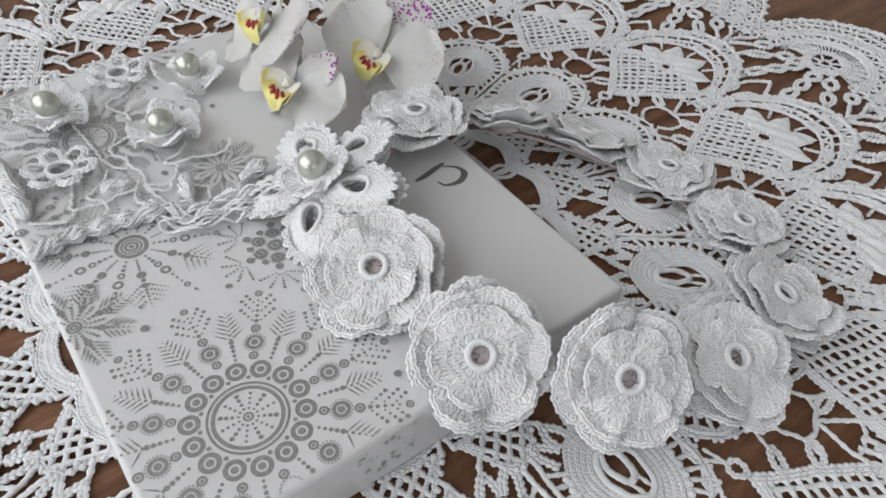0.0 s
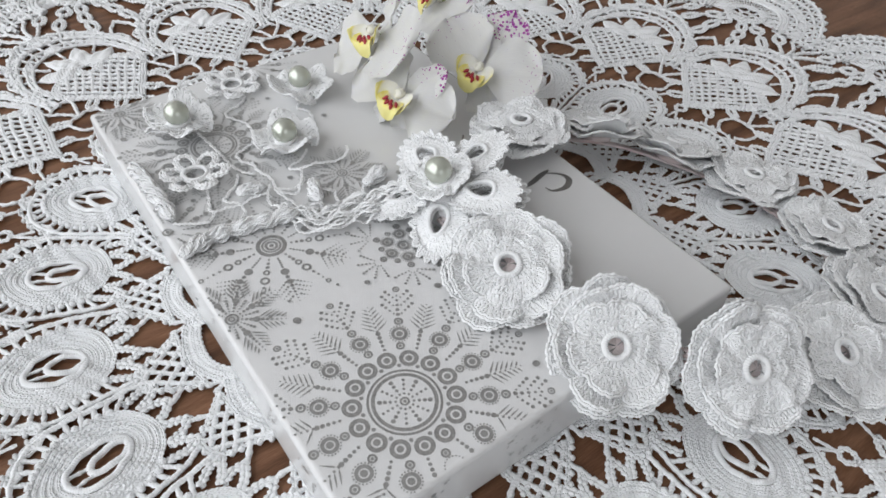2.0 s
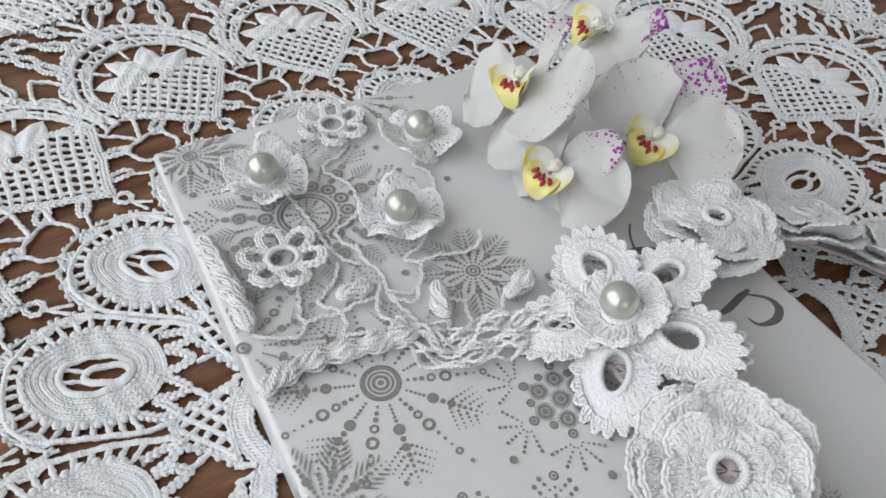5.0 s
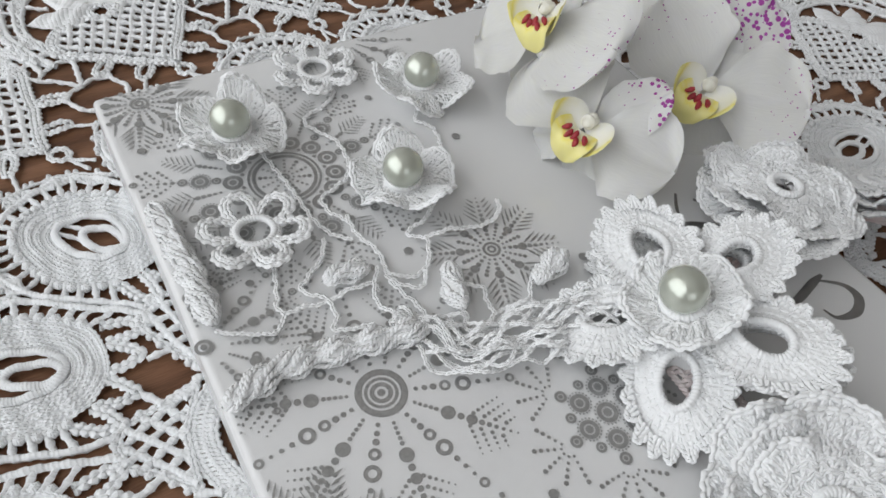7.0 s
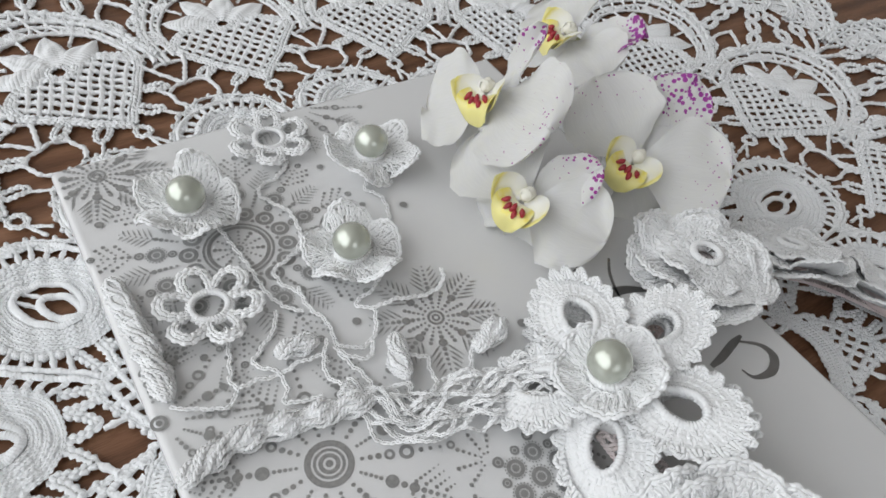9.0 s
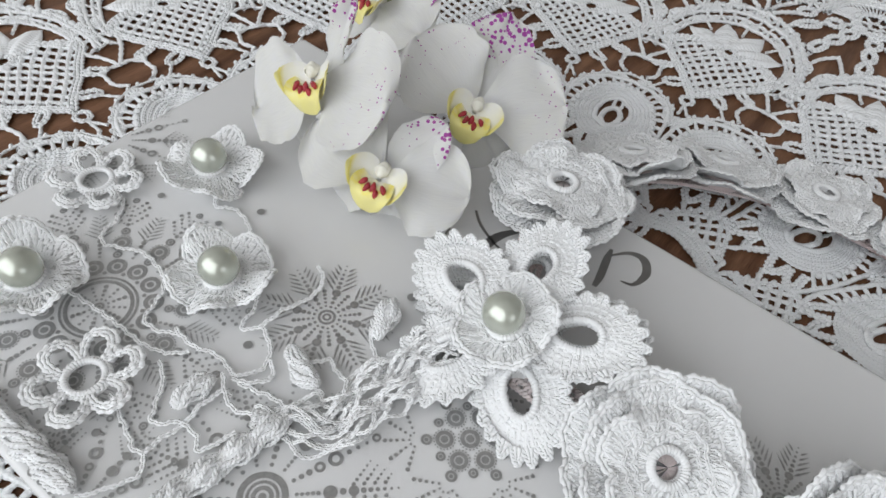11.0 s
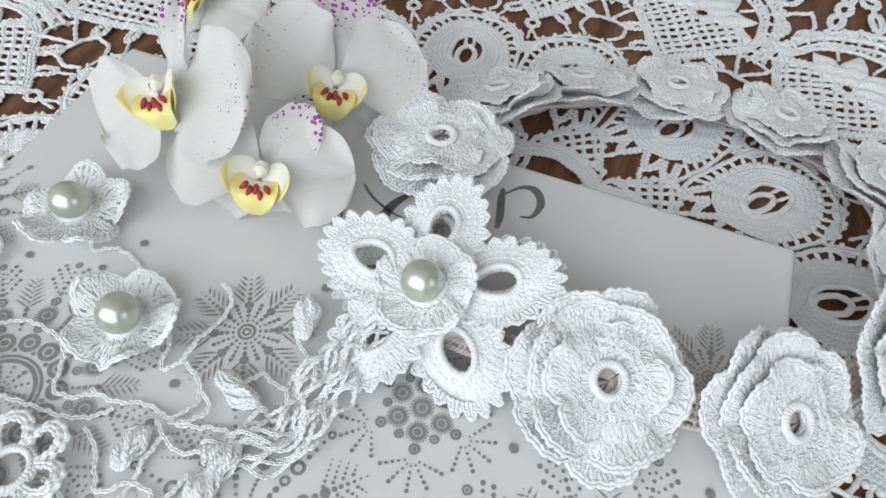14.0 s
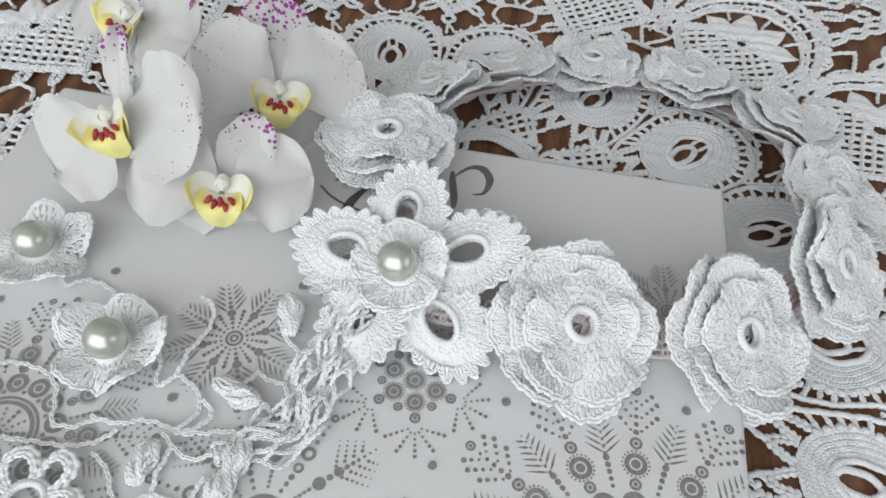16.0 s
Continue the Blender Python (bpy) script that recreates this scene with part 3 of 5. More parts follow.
def wedge_motif(wild):
    """Netted wedge over a ladder-stitched arch."""
    L = Lace()
    L.wild = wild
    poly = [(0.1070, -0.0140), (0.1085, 0.0), (0.1070, 0.0140), (0.1150, 0.0092), (0.1225, 0.0052), (0.1240, 0.0), (0.1225, -0.0052), (0.1150, -0.0092)]
    net(L, poly, (0.1165, 0.0), (0.78, 0.62), (0.78, -0.62), 0.0042, 0.0042, 9, 0.00095)
    L.braid(poly, 0.0009, True)
    for a, b in zip(poly[2:], poly[3:]):
        for k in (0.2, 0.6):
            L.picot((a[0] + (b[0] - a[0]) * k + 0.001, (a[1] + (b[1] - a[1]) * k) * 1.06), 0.0012)
    t = np.linspace(-0.0158, 0.0158, 30)
    top = 0.1072 - 0.0052 * (t / 0.0158) ** 2
    low = 0.1018 - 0.0062 * (t / 0.0158) ** 2
    L.braid(np.stack([top, t], -1), 0.0010)
    L.braid(np.stack([low, t], -1), 0.0011)
    L.cord(np.stack([(top + low) / 2, t], -1), 0.0007)
    for a, b, c in zip(top, low, t):
        L.bar((a, c), (b, c), 0.00062)
    for s in (-1, 1):
        L.oval((0.0912, s * 0.0125), 0.0052, 0.0024, s * 0.15, 0.0010)
        L.cord([(0.0958, s * 0.0152), (0.0985, s * 0.0152)], 0.0009)
        L.oval((0.0985, s * 0.0150), 0.0022, 0.0016, 0, 0.0008)
        L.cord([(0.1145, s * 0.0095), (0.1172, s * 0.0118), (0.1200, s * 0.0134)], 0.0010)
        L.cord([(0.1030, s * 0.0152), (0.1085, s * 0.0148)], 0.0010)
    return L


def middle_motif():
    L = Lace()
    for r in (0.0860, 0.0838, 0.0816, 0.0640, 0.0618, 0.0400, 0.0200):
        f = np.linspace(0, 2 * np.pi, 200, endpoint=False)
        L.knobby(np.stack([r * np.cos(f), r * np.sin(f), 0 * f + 0.0015], -1), 0.0011, 0.0016, 4, 0.2, True)
    for k in range(60):
        a = 2 * np.pi * k / 60
        L.knobby([(0.064 * math.cos(a), 0.064 * math.sin(a), 0.0014), (0.0816 * math.cos(a + 0.05), 0.0816 * math.sin(a + 0.05), 0.0014)], 0.0007)
        L.knobby([(0.020 * math.cos(a), 0.020 * math.sin(a), 0.0014), (0.0618 * math.cos(a + 0.05), 0.0618 * math.sin(a + 0.05), 0.0014)], 0.0007)
    return L


cloth = thing("tablecloth", "white round crocheted lace tablecloth spread on the table", "tablecloth", at=pose(*CLOTH, 0.0))
motif_meshes = {"oval_motif": (pear_motif, 0.0), "heart_motif": (heart_motif, 9.0), "netted_wedge": (wedge_motif, 9.0), "bridge": (bridge_motif, 0.0), "scallop": (fan_motif, 0.0)}
rng = random.Random(4)
for nm, (fn, off) in motif_meshes.items():
    mes = [fn(0.7 + 1.9 * v).mesh(nm) for v in range(3)]
    for k in range(20):
        ob = part(nm, mes[(k * 7 + k // 3) % 3], M_LACE, cloth)
        g = 1 + rng.uniform(-0.006, 0.006)
        ob.matrix_basis = pose(0, 0, 0, 0, 0, 11.0 + off + 18 * k + rng.uniform(-0.35, 0.35)) @ Matrix.Diagonal((g, g, rng.uniform(0.9, 1.15), 1))
part("middle", middle_motif(), M_LACE, cloth)

# ---- flat gift box with silver snowflakes ----
BX0, BX1, BY0, BY1, TOP = -0.0110, 0.1495, 0.0840, 0.3156, 0.0272
gift = thing("gift_box", "flat white card gift box printed with silver snowflakes, on the lace", "gift box")
part("body", box_mesh("body", (BX0, BY0, 0.0022), (BX1, BY1, TOP), 0.0022, 4), M_PAPER, gift)


class Print(Build):
    """Flat foil shapes on the lid; they stop at its edges."""
    z = TOP + 0.00007
    k = 0

    def ok(self, x, y, m=0.0012):
        return BX0 + m < x < BX1 - m and BY0 + m < y < BY1 - m

    def ring(self, x, y, r1, r0=0.0, n=14):
        if r1 < 0.0002 or not self.ok(x, y):
            return
        if r1 > 0.002 and not all(self.ok(x + r1 * a, y + r1 * b, 0.0005) for a, b in ((1, 0), (-1, 0), (0, 1), (0, -1))):
            return
        n = 10 if r1 < 0.0012 else (20 if r1 < 0.004 else 48)
        self.k = (self.k + 1) % 40
        f = np.linspace(0, 2 * np.pi, n + 1)[:, None]
        q = np.array([r0, r1])[None]
        P = np.stack([x + q * np.cos(f), y + q * np.sin(f), self.z + self.k * 0.000001 + 0 * f * q], -1)
        self.grid(P, f, q, flip=True)

    def gear(self, x, y, r):
        self.ring(x, y, r, r * 0.58)
        self.ring(x, y, r * 0.42)
        for k in range(20):
            a = 2 * np.pi * k / 20
            self.ring(x + r * 1.17 * math.cos(a), y + r * 1.17 * math.sin(a), r * 0.10)

    def eye(self, x, y, r):
        self.ring(x, y, r, r * 0.55)
        self.ring(x, y, r * 0.36)

    def dots(self, x, y, a, s0, s1, n, r0, r1):
        for k in range(n):
            u = k / max(1, n - 1)
            s = s0 + (s1 - s0) * u
            self.ring(x + s * math.cos(a), y + s * math.sin(a), 0.86 * (r0 + (r1 - r0) * u))

    def dash(self, x, y, a, length, w):
        """A tapering frond of the fir shapes."""
        e = (x + length * math.cos(a), y + length * math.sin(a))
        if not (self.ok(x, y) and self.ok(*e)):
            return
        self.k = (self.k + 1) % 40
        u = np.linspace(0, 1, 5)[:, None]
        h = w * np.array([0.25, 1.0, 0.8, 0.5, 0.15])[:, None] * np.array([-1, 1])[None]
        P = np.stack([x + length * u * math.cos(a) - h * math.sin(a), y + length * u * math.sin(a) + h * math.cos(a), self.z + self.k * 0.000001 + 0 * h], -1)
        self.grid(P, u + 0 * h, h, flip=True)

    def fern(self, x, y, a, s0, s1, k, size, w=0.00042):
        self.dots(x, y, a, s0, s1, k + 1, w * 2.0, w * 1.0)
        for j in range(k):
            s = s0 + (s1 - s0) * (j + 0.2) / k
            ln = size * (1.0 - 0.70 * j / k)
            for sg in (-1, 1):
                self.dash(x + s * math.cos(a) - sg * w * 1.6 * math.sin(a), y + s * math.sin(a) + sg * w * 1.6 * math.cos(a), a + sg * 0.95, ln, w)


def great_flake(x, y, g, turn):
    p = Print()
    p.eye(x, y, 0.0016 * g)
    for k in range(12):
        a = radians(30 * k + turn)
        p.dots(x, y, a, 0.0028 * g, 0.0078 * g, 4, 0.0005 * g, 0.0009 * g if k % 2 else 0.0006 * g)
    p.ring(x, y, 0.0118 * g, 0.0110 * g)
    p.ring(x, y, 0.0104 * g, 0.0092 * g)
    for k in range(14):
        a = radians(360 / 14 * k + turn)
        p.eye(x + 0.0162 * g * math.cos(a), y + 0.0162 * g * math.sin(a), 0.0032 * g)
        p.ring(x + 0.0134 * g * math.cos(a + 0.22), y + 0.0134 * g * math.sin(a + 0.22), 0.0007 * g)
    for k in range(12):
        a = radians(30 * k + turn)
        c, s = math.cos(a), math.sin(a)
        p.eye(x + 0.0212 * g * c, y + 0.0212 * g * s, 0.0015 * g)
        p.gear(x + 0.0262 * g * c, y + 0.0262 * g * s, 0.0028 * g)
        p.eye(x + 0.0315 * g * c, y + 0.0315 * g * s, 0.0016 * g)
        p.dots(x, y, a, 0.0345 * g, 0.0430 * g, 5, 0.0009 * g, 0.0005 * g)
        p.eye(x + 0.0460 * g * c, y + 0.0460 * g * s, 0.0013 * g)
        for sg in (-1, 1):
            b = a + sg * 0.75
            for q, n in ((0.0335, 4), (0.0372, 4), (0.0408, 3)):
                p.dots(x + q * g * c, y + q * g * s, b, 0.0020 * g, 0.0019 * n * g, n, 0.00045 * g, 0.00080 * g)
        m = a + radians(15)
        p.dots(x, y, m, 0.0205 * g, 0.0275 * g, 5, 0.0006 * g, 0.0010 * g)
        p.fern(x, y, m, 0.0285 * g, 0.0395 * g, 6, 0.0050 * g, 0.00030 * g)
    return p


def wheel_flake(x, y, g, turn, arms=14):
    """A target with arms of rings and arms that end in firs, by turns."""
    p = Print()
    p.ring(x, y, 0.0057 * g, 0.0042 * g)
    p.ring(x, y, 0.0037 * g, 0.0030 * g)
    p.ring(x, y, 0.0025 * g, 0.0015 * g)
    p.ring(x, y, 0.0009 * g)
    for k in range(arms):
        a = radians(360 / arms * k + turn)
        c, s = math.cos(a), math.sin(a)
        if k % 2:
            p.dots(x, y, a, 0.0074 * g, 0.0112 * g, 3, 0.0006 * g, 0.0009 * g)
            p.ring(x + 0.0138 * g * c, y + 0.0138 * g * s, 0.0013 * g, 0.0006 * g)
            p.ring(x + 0.0178 * g * c, y + 0.0178 * g * s, 0.0018 * g, 0.0009 * g)
            p.dots(x, y, a, 0.0212 * g, 0.0258 * g, 3, 0.0007 * g, 0.0005 * g)
            p.ring(x + 0.0284 * g * c, y + 0.0284 * g * s, 0.0011 * g, 0.0005 * g)
        else:
            p.dots(x, y, a, 0.0074 * g, 0.0122 * g, 5, 0.0005 * g, 0.0006 * g)
            p.ring(x + 0.0148 * g * c, y + 0.0148 * g * s, 0.0016 * g)
            p.ring(x + 0.0176 * g * c, y + 0.0176 * g * s, 0.0008 * g)
            p.ring(x + 0.0200 * g * c, y + 0.0200 * g * s, 0.0012 * g)
            p.dots(x, y, a, 0.0222 * g, 0.0300 * g, 6, 0.0008 * g, 0.0003 * g)
            for j in range(4):
                bx, by = x + (0.0188 + 0.0024 * j) * g * c, y + (0.0188 + 0.0024 * j) * g * s
                for sg in (-1, 1):
                    p.dots(bx, by, a + sg * 0.92, 0.0019 * g, (0.0084 - 0.0014 * j) * g, 6 - j, 0.00056 * g, 0.00026 * g)
    return p


def fern_flake(x, y, g, turn, arms=8):
    p = Print()
    p.ring(x, y, 0.0024 * g, 0.0017 * g)
    p.ring(x, y, 0.0012 * g, 0.0006 * g)
    for k in range(arms):
        a = radians(360 / arms * k + turn)
        c, s = math.cos(a), math.sin(a)
        p.dots(x, y, a, 0.0034 * g, 0.0064 * g, 3, 0.0005 * g, 0.0008 * g)
        p.ring(x + 0.0082 * g * c, y + 0.0082 * g * s, 0.0012 * g)
        p.dots(x, y, a, 0.0102 * g, 0.0180 * g, 6, 0.0008 * g, 0.0003 * g)
        for j in range(5):
            q = (0.0090 + 0.0018 * j) * g
            for sg in (-1, 1):
                p.dash(x + q * c - sg * 0.0011 * g * s, y + q * s + sg * 0.0011 * g * c, a + sg * 0.75, (0.0052 - 0.0007 * j) * g, 0.00030 * g)
        b = a + math.pi / arms
        p.dots(x, y, b, 0.0036 * g, 0.0086 * g, 5, 0.0004 * g, 0.0007 * g)
    return p


def ring_flake(x, y, g, turn, arms=6):
    p = Print()
    p.gear(x, y, 0.0024 * g)
    for k in range(arms):
        a = radians(360 / arms * k + turn)
        c, s = math.cos(a), math.sin(a)
        p.gear(x + 0.0062 * g * c, y + 0.0062 * g * s, 0.0022 * g)
        p.eye(x + 0.0105 * g * c, y + 0.0105 * g * s, 0.0014 * g)
        for sg in (-1.25, -0.62, 0, 0.62, 1.25):
            p.dots(x + 0.0128 * g * c, y + 0.0128 * g * s, a + sg, 0.0018 * g, 0.0076 * g, 5, 0.00036 * g, 0.00062 * g)
        p.eye(x + 0.0085 * g * math.cos(a + 0.52), y + 0.0085 * g * math.sin(a + 0.52), 0.0012 * g)
    return p


for fn, args in (
    (great_flake, (0.0232, 0.1111, 1.0, 0.3)),
    (wheel_flake, (0.0195, 0.1948, 1.0, 5.6)),
    (great_flake, (0.0262, 0.2635, 0.83, 10.0)),
    (fern_flake, (0.0629, 0.2178, 1.0, 26.0)),
    (ring_flake, (0.0605, 0.1680, 1.0, 12.0)),
    (wheel_flake, (0.0665, 0.3150, 0.8, 5.0)),
    (fern_flake, (0.0005, 0.3080, 1.1, 30.0)),
    (fern_flake, (-0.0070, 0.1700, 1.0, 12.0)),
    (fern_flake, (0.0960, 0.1030, 0.9, 5.0)),
    (wheel_flake, (-0.0095, 0.2220, 0.8, 8.0)),
):
    part("snowflake", fn(*args), M_FOIL, gift, "shiny silver foil snowflake")
    Print.z += 0.000042
for x, y, r in ((-0.0043, 0.2881, 0.0012), (0.0392, 0.1592, 0.0011), (0.0106, 0.1575, 0.0013), (0.0659, 0.0988, 0.0012), (0.0829, 0.2051, 0.0013), (0.0768, 0.2585, 0.0012), (0.0614, 0.2845, 0.0011), (0.0591, 0.1441, 0.0012), (0.0053, 0.2340, 0.0010), (0.0434, 0.2264, 0.0012), (0.0655, 0.2639, 0.0010), (0.0700, 0.2270, 0.0006), (0.030, 0.1640, 0.0006), (0.0125, 0.1665, 0.0007), (0.004, 0.1640, 0.0006), (0.0035, 0.2960, 0.0006), (0.0250, 0.3080, 0.0011), (0.0430, 0.3040, 0.0010), (0.0060, 0.2200, 0.0006), (0.049, 0.196, 0.0009), (0.094, 0.118, 0.0009)):
    dot = Print()
    dot.ring(x, y, r)
    part("dot", dot, M_FOIL, gift)


side = Build()
q = random.Random(9)
for k in range(150):
    y, z, r = q.uniform(BY0 + 0.006, BY1 - 0.006), q.uniform(0.008, TOP - 0.0030), q.choice((0.0004, 0.0005, 0.0007, 0.0010))
    if math.sin(y * 190) < -0.2:
        continue
    f, w = np.linspace(0, 2 * np.pi, 11)[:, None], np.array([0.0, r])[None]
    side.grid(np.stack([BX0 - 0.00007 - k * 0.000001 + 0 * f * w, y + w * np.cos(f), z + w * np.sin(f)], -1), f, w)
tagged(part("side_print", side, M_FOIL, gift), "shiny silver dots on the side of the box", kind="stuff")
side = Build()
for k in range(120):
    x, z, r = q.uniform(BX0 + 0.006, BX1 - 0.06), q.uniform(0.008, TOP - 0.0030), q.choice((0.0004, 0.0005, 0.0007, 0.0010))
    if math.sin(x * 150) < 0.1:
        continue
    f, w = np.linspace(0, 2 * np.pi, 11)[:, None], np.array([0.0, r])[None]
    side.grid(np.stack([x + w * np.cos(f), BY0 - 0.00007 - k * 0.000001 + 0 * f * w, z + w * np.sin(f)], -1), f, w, flip=True)
tagged(part("side_print", side, M_FOIL, gift), "shiny silver dots on the side of the box", kind="stuff")


def stroke(points, widths):
    """A flat printed pen stroke on the lid."""
    p = smooth([(x, y, TOP + 0.00008) for x, y in points], 8)
    w = np.interp(np.linspace(0, 1, len(p)), np.linspace(0, 1, len(widths)), widths)
    t = np.gradient(p, axis=0)
    t /= np.linalg.norm(t, axis=1, keepdims=True)
    nrm = np.stack([-t[:, 1], t[:, 0], 0 * t[:, 0]], -1)
    b = Build()
    b.grid(np.stack([p - nrm * w[:, None] / 2, p + nrm * w[:, None] / 2], 1), 0.0, 0.0, flip=True)
    return b


for pts, ws in (
    ([(0.1375, 0.1720), (0.1330, 0.1712), (0.1260, 0.1695), (0.1215, 0.1690)], [0.0010, 0.0024, 0.0024, 0.0014]),
    ([(0.1350, 0.1712), (0.1400, 0.1670), (0.1405, 0.1625), (0.1360, 0.1595), (0.1300, 0.1605), (0.1285, 0.1640)], [0.0006, 0.0014, 0.0028, 0.0026, 0.0012, 0.0005]),
    ([(0.1020, 0.2010), (0.1090, 0.2015), (0.1180, 0.2005), (0.1260, 0.1960)], [0.0008, 0.0036, 0.0030, 0.0010]),
    ([(0.1220, 0.2120), (0.1180, 0.2070), (0.1150, 0.2000), (0.1140, 0.1940)], [0.0008, 0.0010, 0.0008, 0.0006]),
    ([(0.1250, 0.2080), (0.1290, 0.2040), (0.1270, 0.2000)], [0.0008, 0.0026, 0.0010]),
    ([(0.1300, 0.1950), (0.1340, 0.1900), (0.1390, 0.1850)], [0.0008, 0.0026, 0.0008]),
    ([(0.1060, 0.2150), (0.1095, 0.2155), (0.1105, 0.2135), (0.1085, 0.2130), (0.1060, 0.2120)], [0.0006, 0.0007, 0.0007, 0.0006, 0.0006]),
):
    part("printed_flourish", stroke(pts, ws), M_INK, gift, "grey printed curl of a mark")

# ---- crocheted rosettes of the belt ----


def petal_ring(b, r0, r1, n, z0, cup, phase, seed, ruffle=0.0012, backing=True, gap=0.00112, thread=0.00034, edge=0.00092, notch=0.12, curl=0.0006, rows=((0.08, 0.38), (0.36, 0.68), (0.66, 0.97))):
    """One ruffled round of n crocheted petals: a soft leaf of stitches with a chain edge and short posts of thread."""
    q = random.Random(seed)
    amp = np.array([q.uniform(0.88, 1.10) for _ in range(n)])
    lift = np.array([q.uniform(-1, 1) for _ in range(n)])
    ph = [q.uniform(0, 6.28) for _ in range(6)]

    def at(th, t, up=0.0):
        k = (th - phase) * n / (2 * np.pi)
        idx = np.floor(k).astype(int) % n
        s = np.sin(np.pi * (k - np.floor(k))) ** 0.55
        rho = r1 * (1 - notch + notch * s) * (1 + (amp[idx] - 1) * s * 0.6)
        R = r0 + (rho - r0) * t
        Z = z0 + cup * t**1.5 * (0.3 + 0.7 * s) + ruffle * t**2 * (lift[idx] * s + 0.8 * np.sin(2 * th + ph[0]) + 0.6 * np.sin(5 * th + ph[1])) + 0.0003 * t * np.sin(11 * th + 4 * t + ph[2])
        Z = Z - curl * t**5 + 0.0004 * t * np.sin(8 * th + 5 * t + ph[1]) * np.sin(3 * th + ph[5])
        R = R * (1 + 0.014 * np.sin(5 * th + ph[3]) * t + 0.006 * np.sin(13 * th + ph[4]) * t)
        return np.stack([R * np.cos(th), R * np.sin(th), Z + up], -1)

    m = int(2 * np.pi * r1 / gap)
    if backing:
        th, t = np.meshgrid(np.linspace(0, 2 * np.pi, 2 * m + 1), np.linspace(0, 0.985, 9), indexing="ij")
        b.sheet(at(th, t, 0.0), th * r1 / gap * 1.5 + 0.6 * (np.arange(9)[None] % 2), t * (r1 - r0) / 0.0011, 0.0009)
    u = np.linspace(0, 1, 6)
    for t0, t1 in rows:
        mm = int(m * (r0 + (r1 - r0) * (t0 + t1) / 2) / r1)
        w = 2 * np.pi / mm
        for i in range(mm):
            a = w * (i + q.uniform(-0.35, 0.35))
            lo, hi = t0 + q.uniform(-0.06, 0.06), min(t1 + q.uniform(-0.06, 0.05), 0.97)
            turn, slant = q.uniform(0, 6.28), q.uniform(-1.0, 1.0)
            high = q.uniform(0.0, 0.00034)
            for sg in (-1, 1):
                t = lo + (hi - lo) * u
                th = a + w * (slant * (u - 0.5) + sg * 0.26 * np.cos(5 * u + turn))
                b.tube(at(th, t, 0.00004 + high * np.sin(np.pi * (0.12 + 0.76 * u)) + sg * 0.00014 * np.sin(5 * u + turn)), thread * q.uniform(0.85, 1.15), 4, 0.0012)
        e = np.linspace(0, 2 * np.pi, 200)
        if t1 < 0.6 and r0 < 0.005:
            b.chain(at(e, t1 + 0.03 * np.sin(e * 17 + ph[2]) + 0.02 * np.sin(e * 7 + ph[3]), 0.00040), edge * 0.58, 0.0021, 4)
    e = np.linspace(0, 2 * np.pi, 260)
    b.chain(at(e, 0.985 + 0.016 * np.sin(e * 31 + ph[5]), 0.00015), edge, 0.0023, 5)


def torus(b, R, r, z, n=96):
    """A ring wound round with thread."""
    f = np.linspace(0, 2 * np.pi, n + 1)
    wound = r * (1 + 0.10 * np.cos(f * n / 3))
    b.tube(np.stack([R * np.cos(f), R * np.sin(f), 0 * f + z], -1), wound, 8, 0.0008)


def make_rosette(seed, at):
    root = thing("crochet_rosette", "white crocheted rosette of three petal rounds sewn on the belt", "crochet flower", "rosettes on the belt", at=at)
    for nm, r0, r1, n, z0, cup, ph, rows in (
        ("outer_petals", 0.008, 0.0224, 7, -0.0060, 0.0030, 0.3, ((0.40, 0.62), (0.60, 0.80), (0.78, 0.97))),
        ("middle_petals", 0.007, 0.0196, 6, -0.0038, 0.0042, 1.1, ((0.42, 0.62), (0.60, 0.80), (0.78, 0.97))),
        ("inner_petals", 0.0046, 0.0150, 6, -0.0006, 0.0006, 0.2, ((0.04, 0.30), (0.27, 0.53), (0.50, 0.75), (0.72, 0.97))),
    ):
        b = Build()
        petal_ring(b, r0, r1, n, z0, cup, ph + seed, seed * 7 + n, 0.0018, rows=rows, notch=0.19 if nm == "inner_petals" else 0.13)
        part(nm, b, M_ROSE, root)
    b = Build()
    torus(b, 0.0039, 0.0011, 0.0000)
    torus(b, 0.0038, 0.0011, -0.0015)
    part("centre_ring", b, M_ROSE, root)
    b = Build()
    b.tube([(0, 0, -0.0095), (0, 0, -0.0060), (0, 0, -0.0030)], [0.0075, 0.0070, 0.0052], 20, 0.0016)
    b.ball((0, 0, -0.0050), (0.0058, 0.0058, 0.0022), 16, 8)
    part("backing", b, M_BELT, root)
    return root


ROSES = [
    ((0.0768, 0.1285, 0.0421), (-0.36, -0.28, 0.89), 0), ((0.0857, 0.0847, 0.0375), (-0.36, -0.46, 0.81), 40),
    ((0.1176, 0.0543, 0.0354), (-0.28, -0.62, 0.73), 80), ((0.1604, 0.0438, 0.0241), (-0.02, -0.38, 0.92), 10),
    ((0.2034, 0.0526, 0.0189), (0.18, -0.24, 0.95), 55), ((0.2281, 0.0871, 0.0150), (0.18, -0.06, 0.98), 120),
    ((0.2292, 0.1284, 0.0150), (0.14, 0.05, 0.99), 20), ((0.2155, 0.1635, 0.0170), (0.36, 0.20, 0.91), 160),
    ((0.1842, 0.1890, 0.0264), (0.28, 0.32, 0.90), 75), ((0.1387, 0.1936, 0.0402), (0.02, 0.08, 0.99), 30),
]
kinds = []
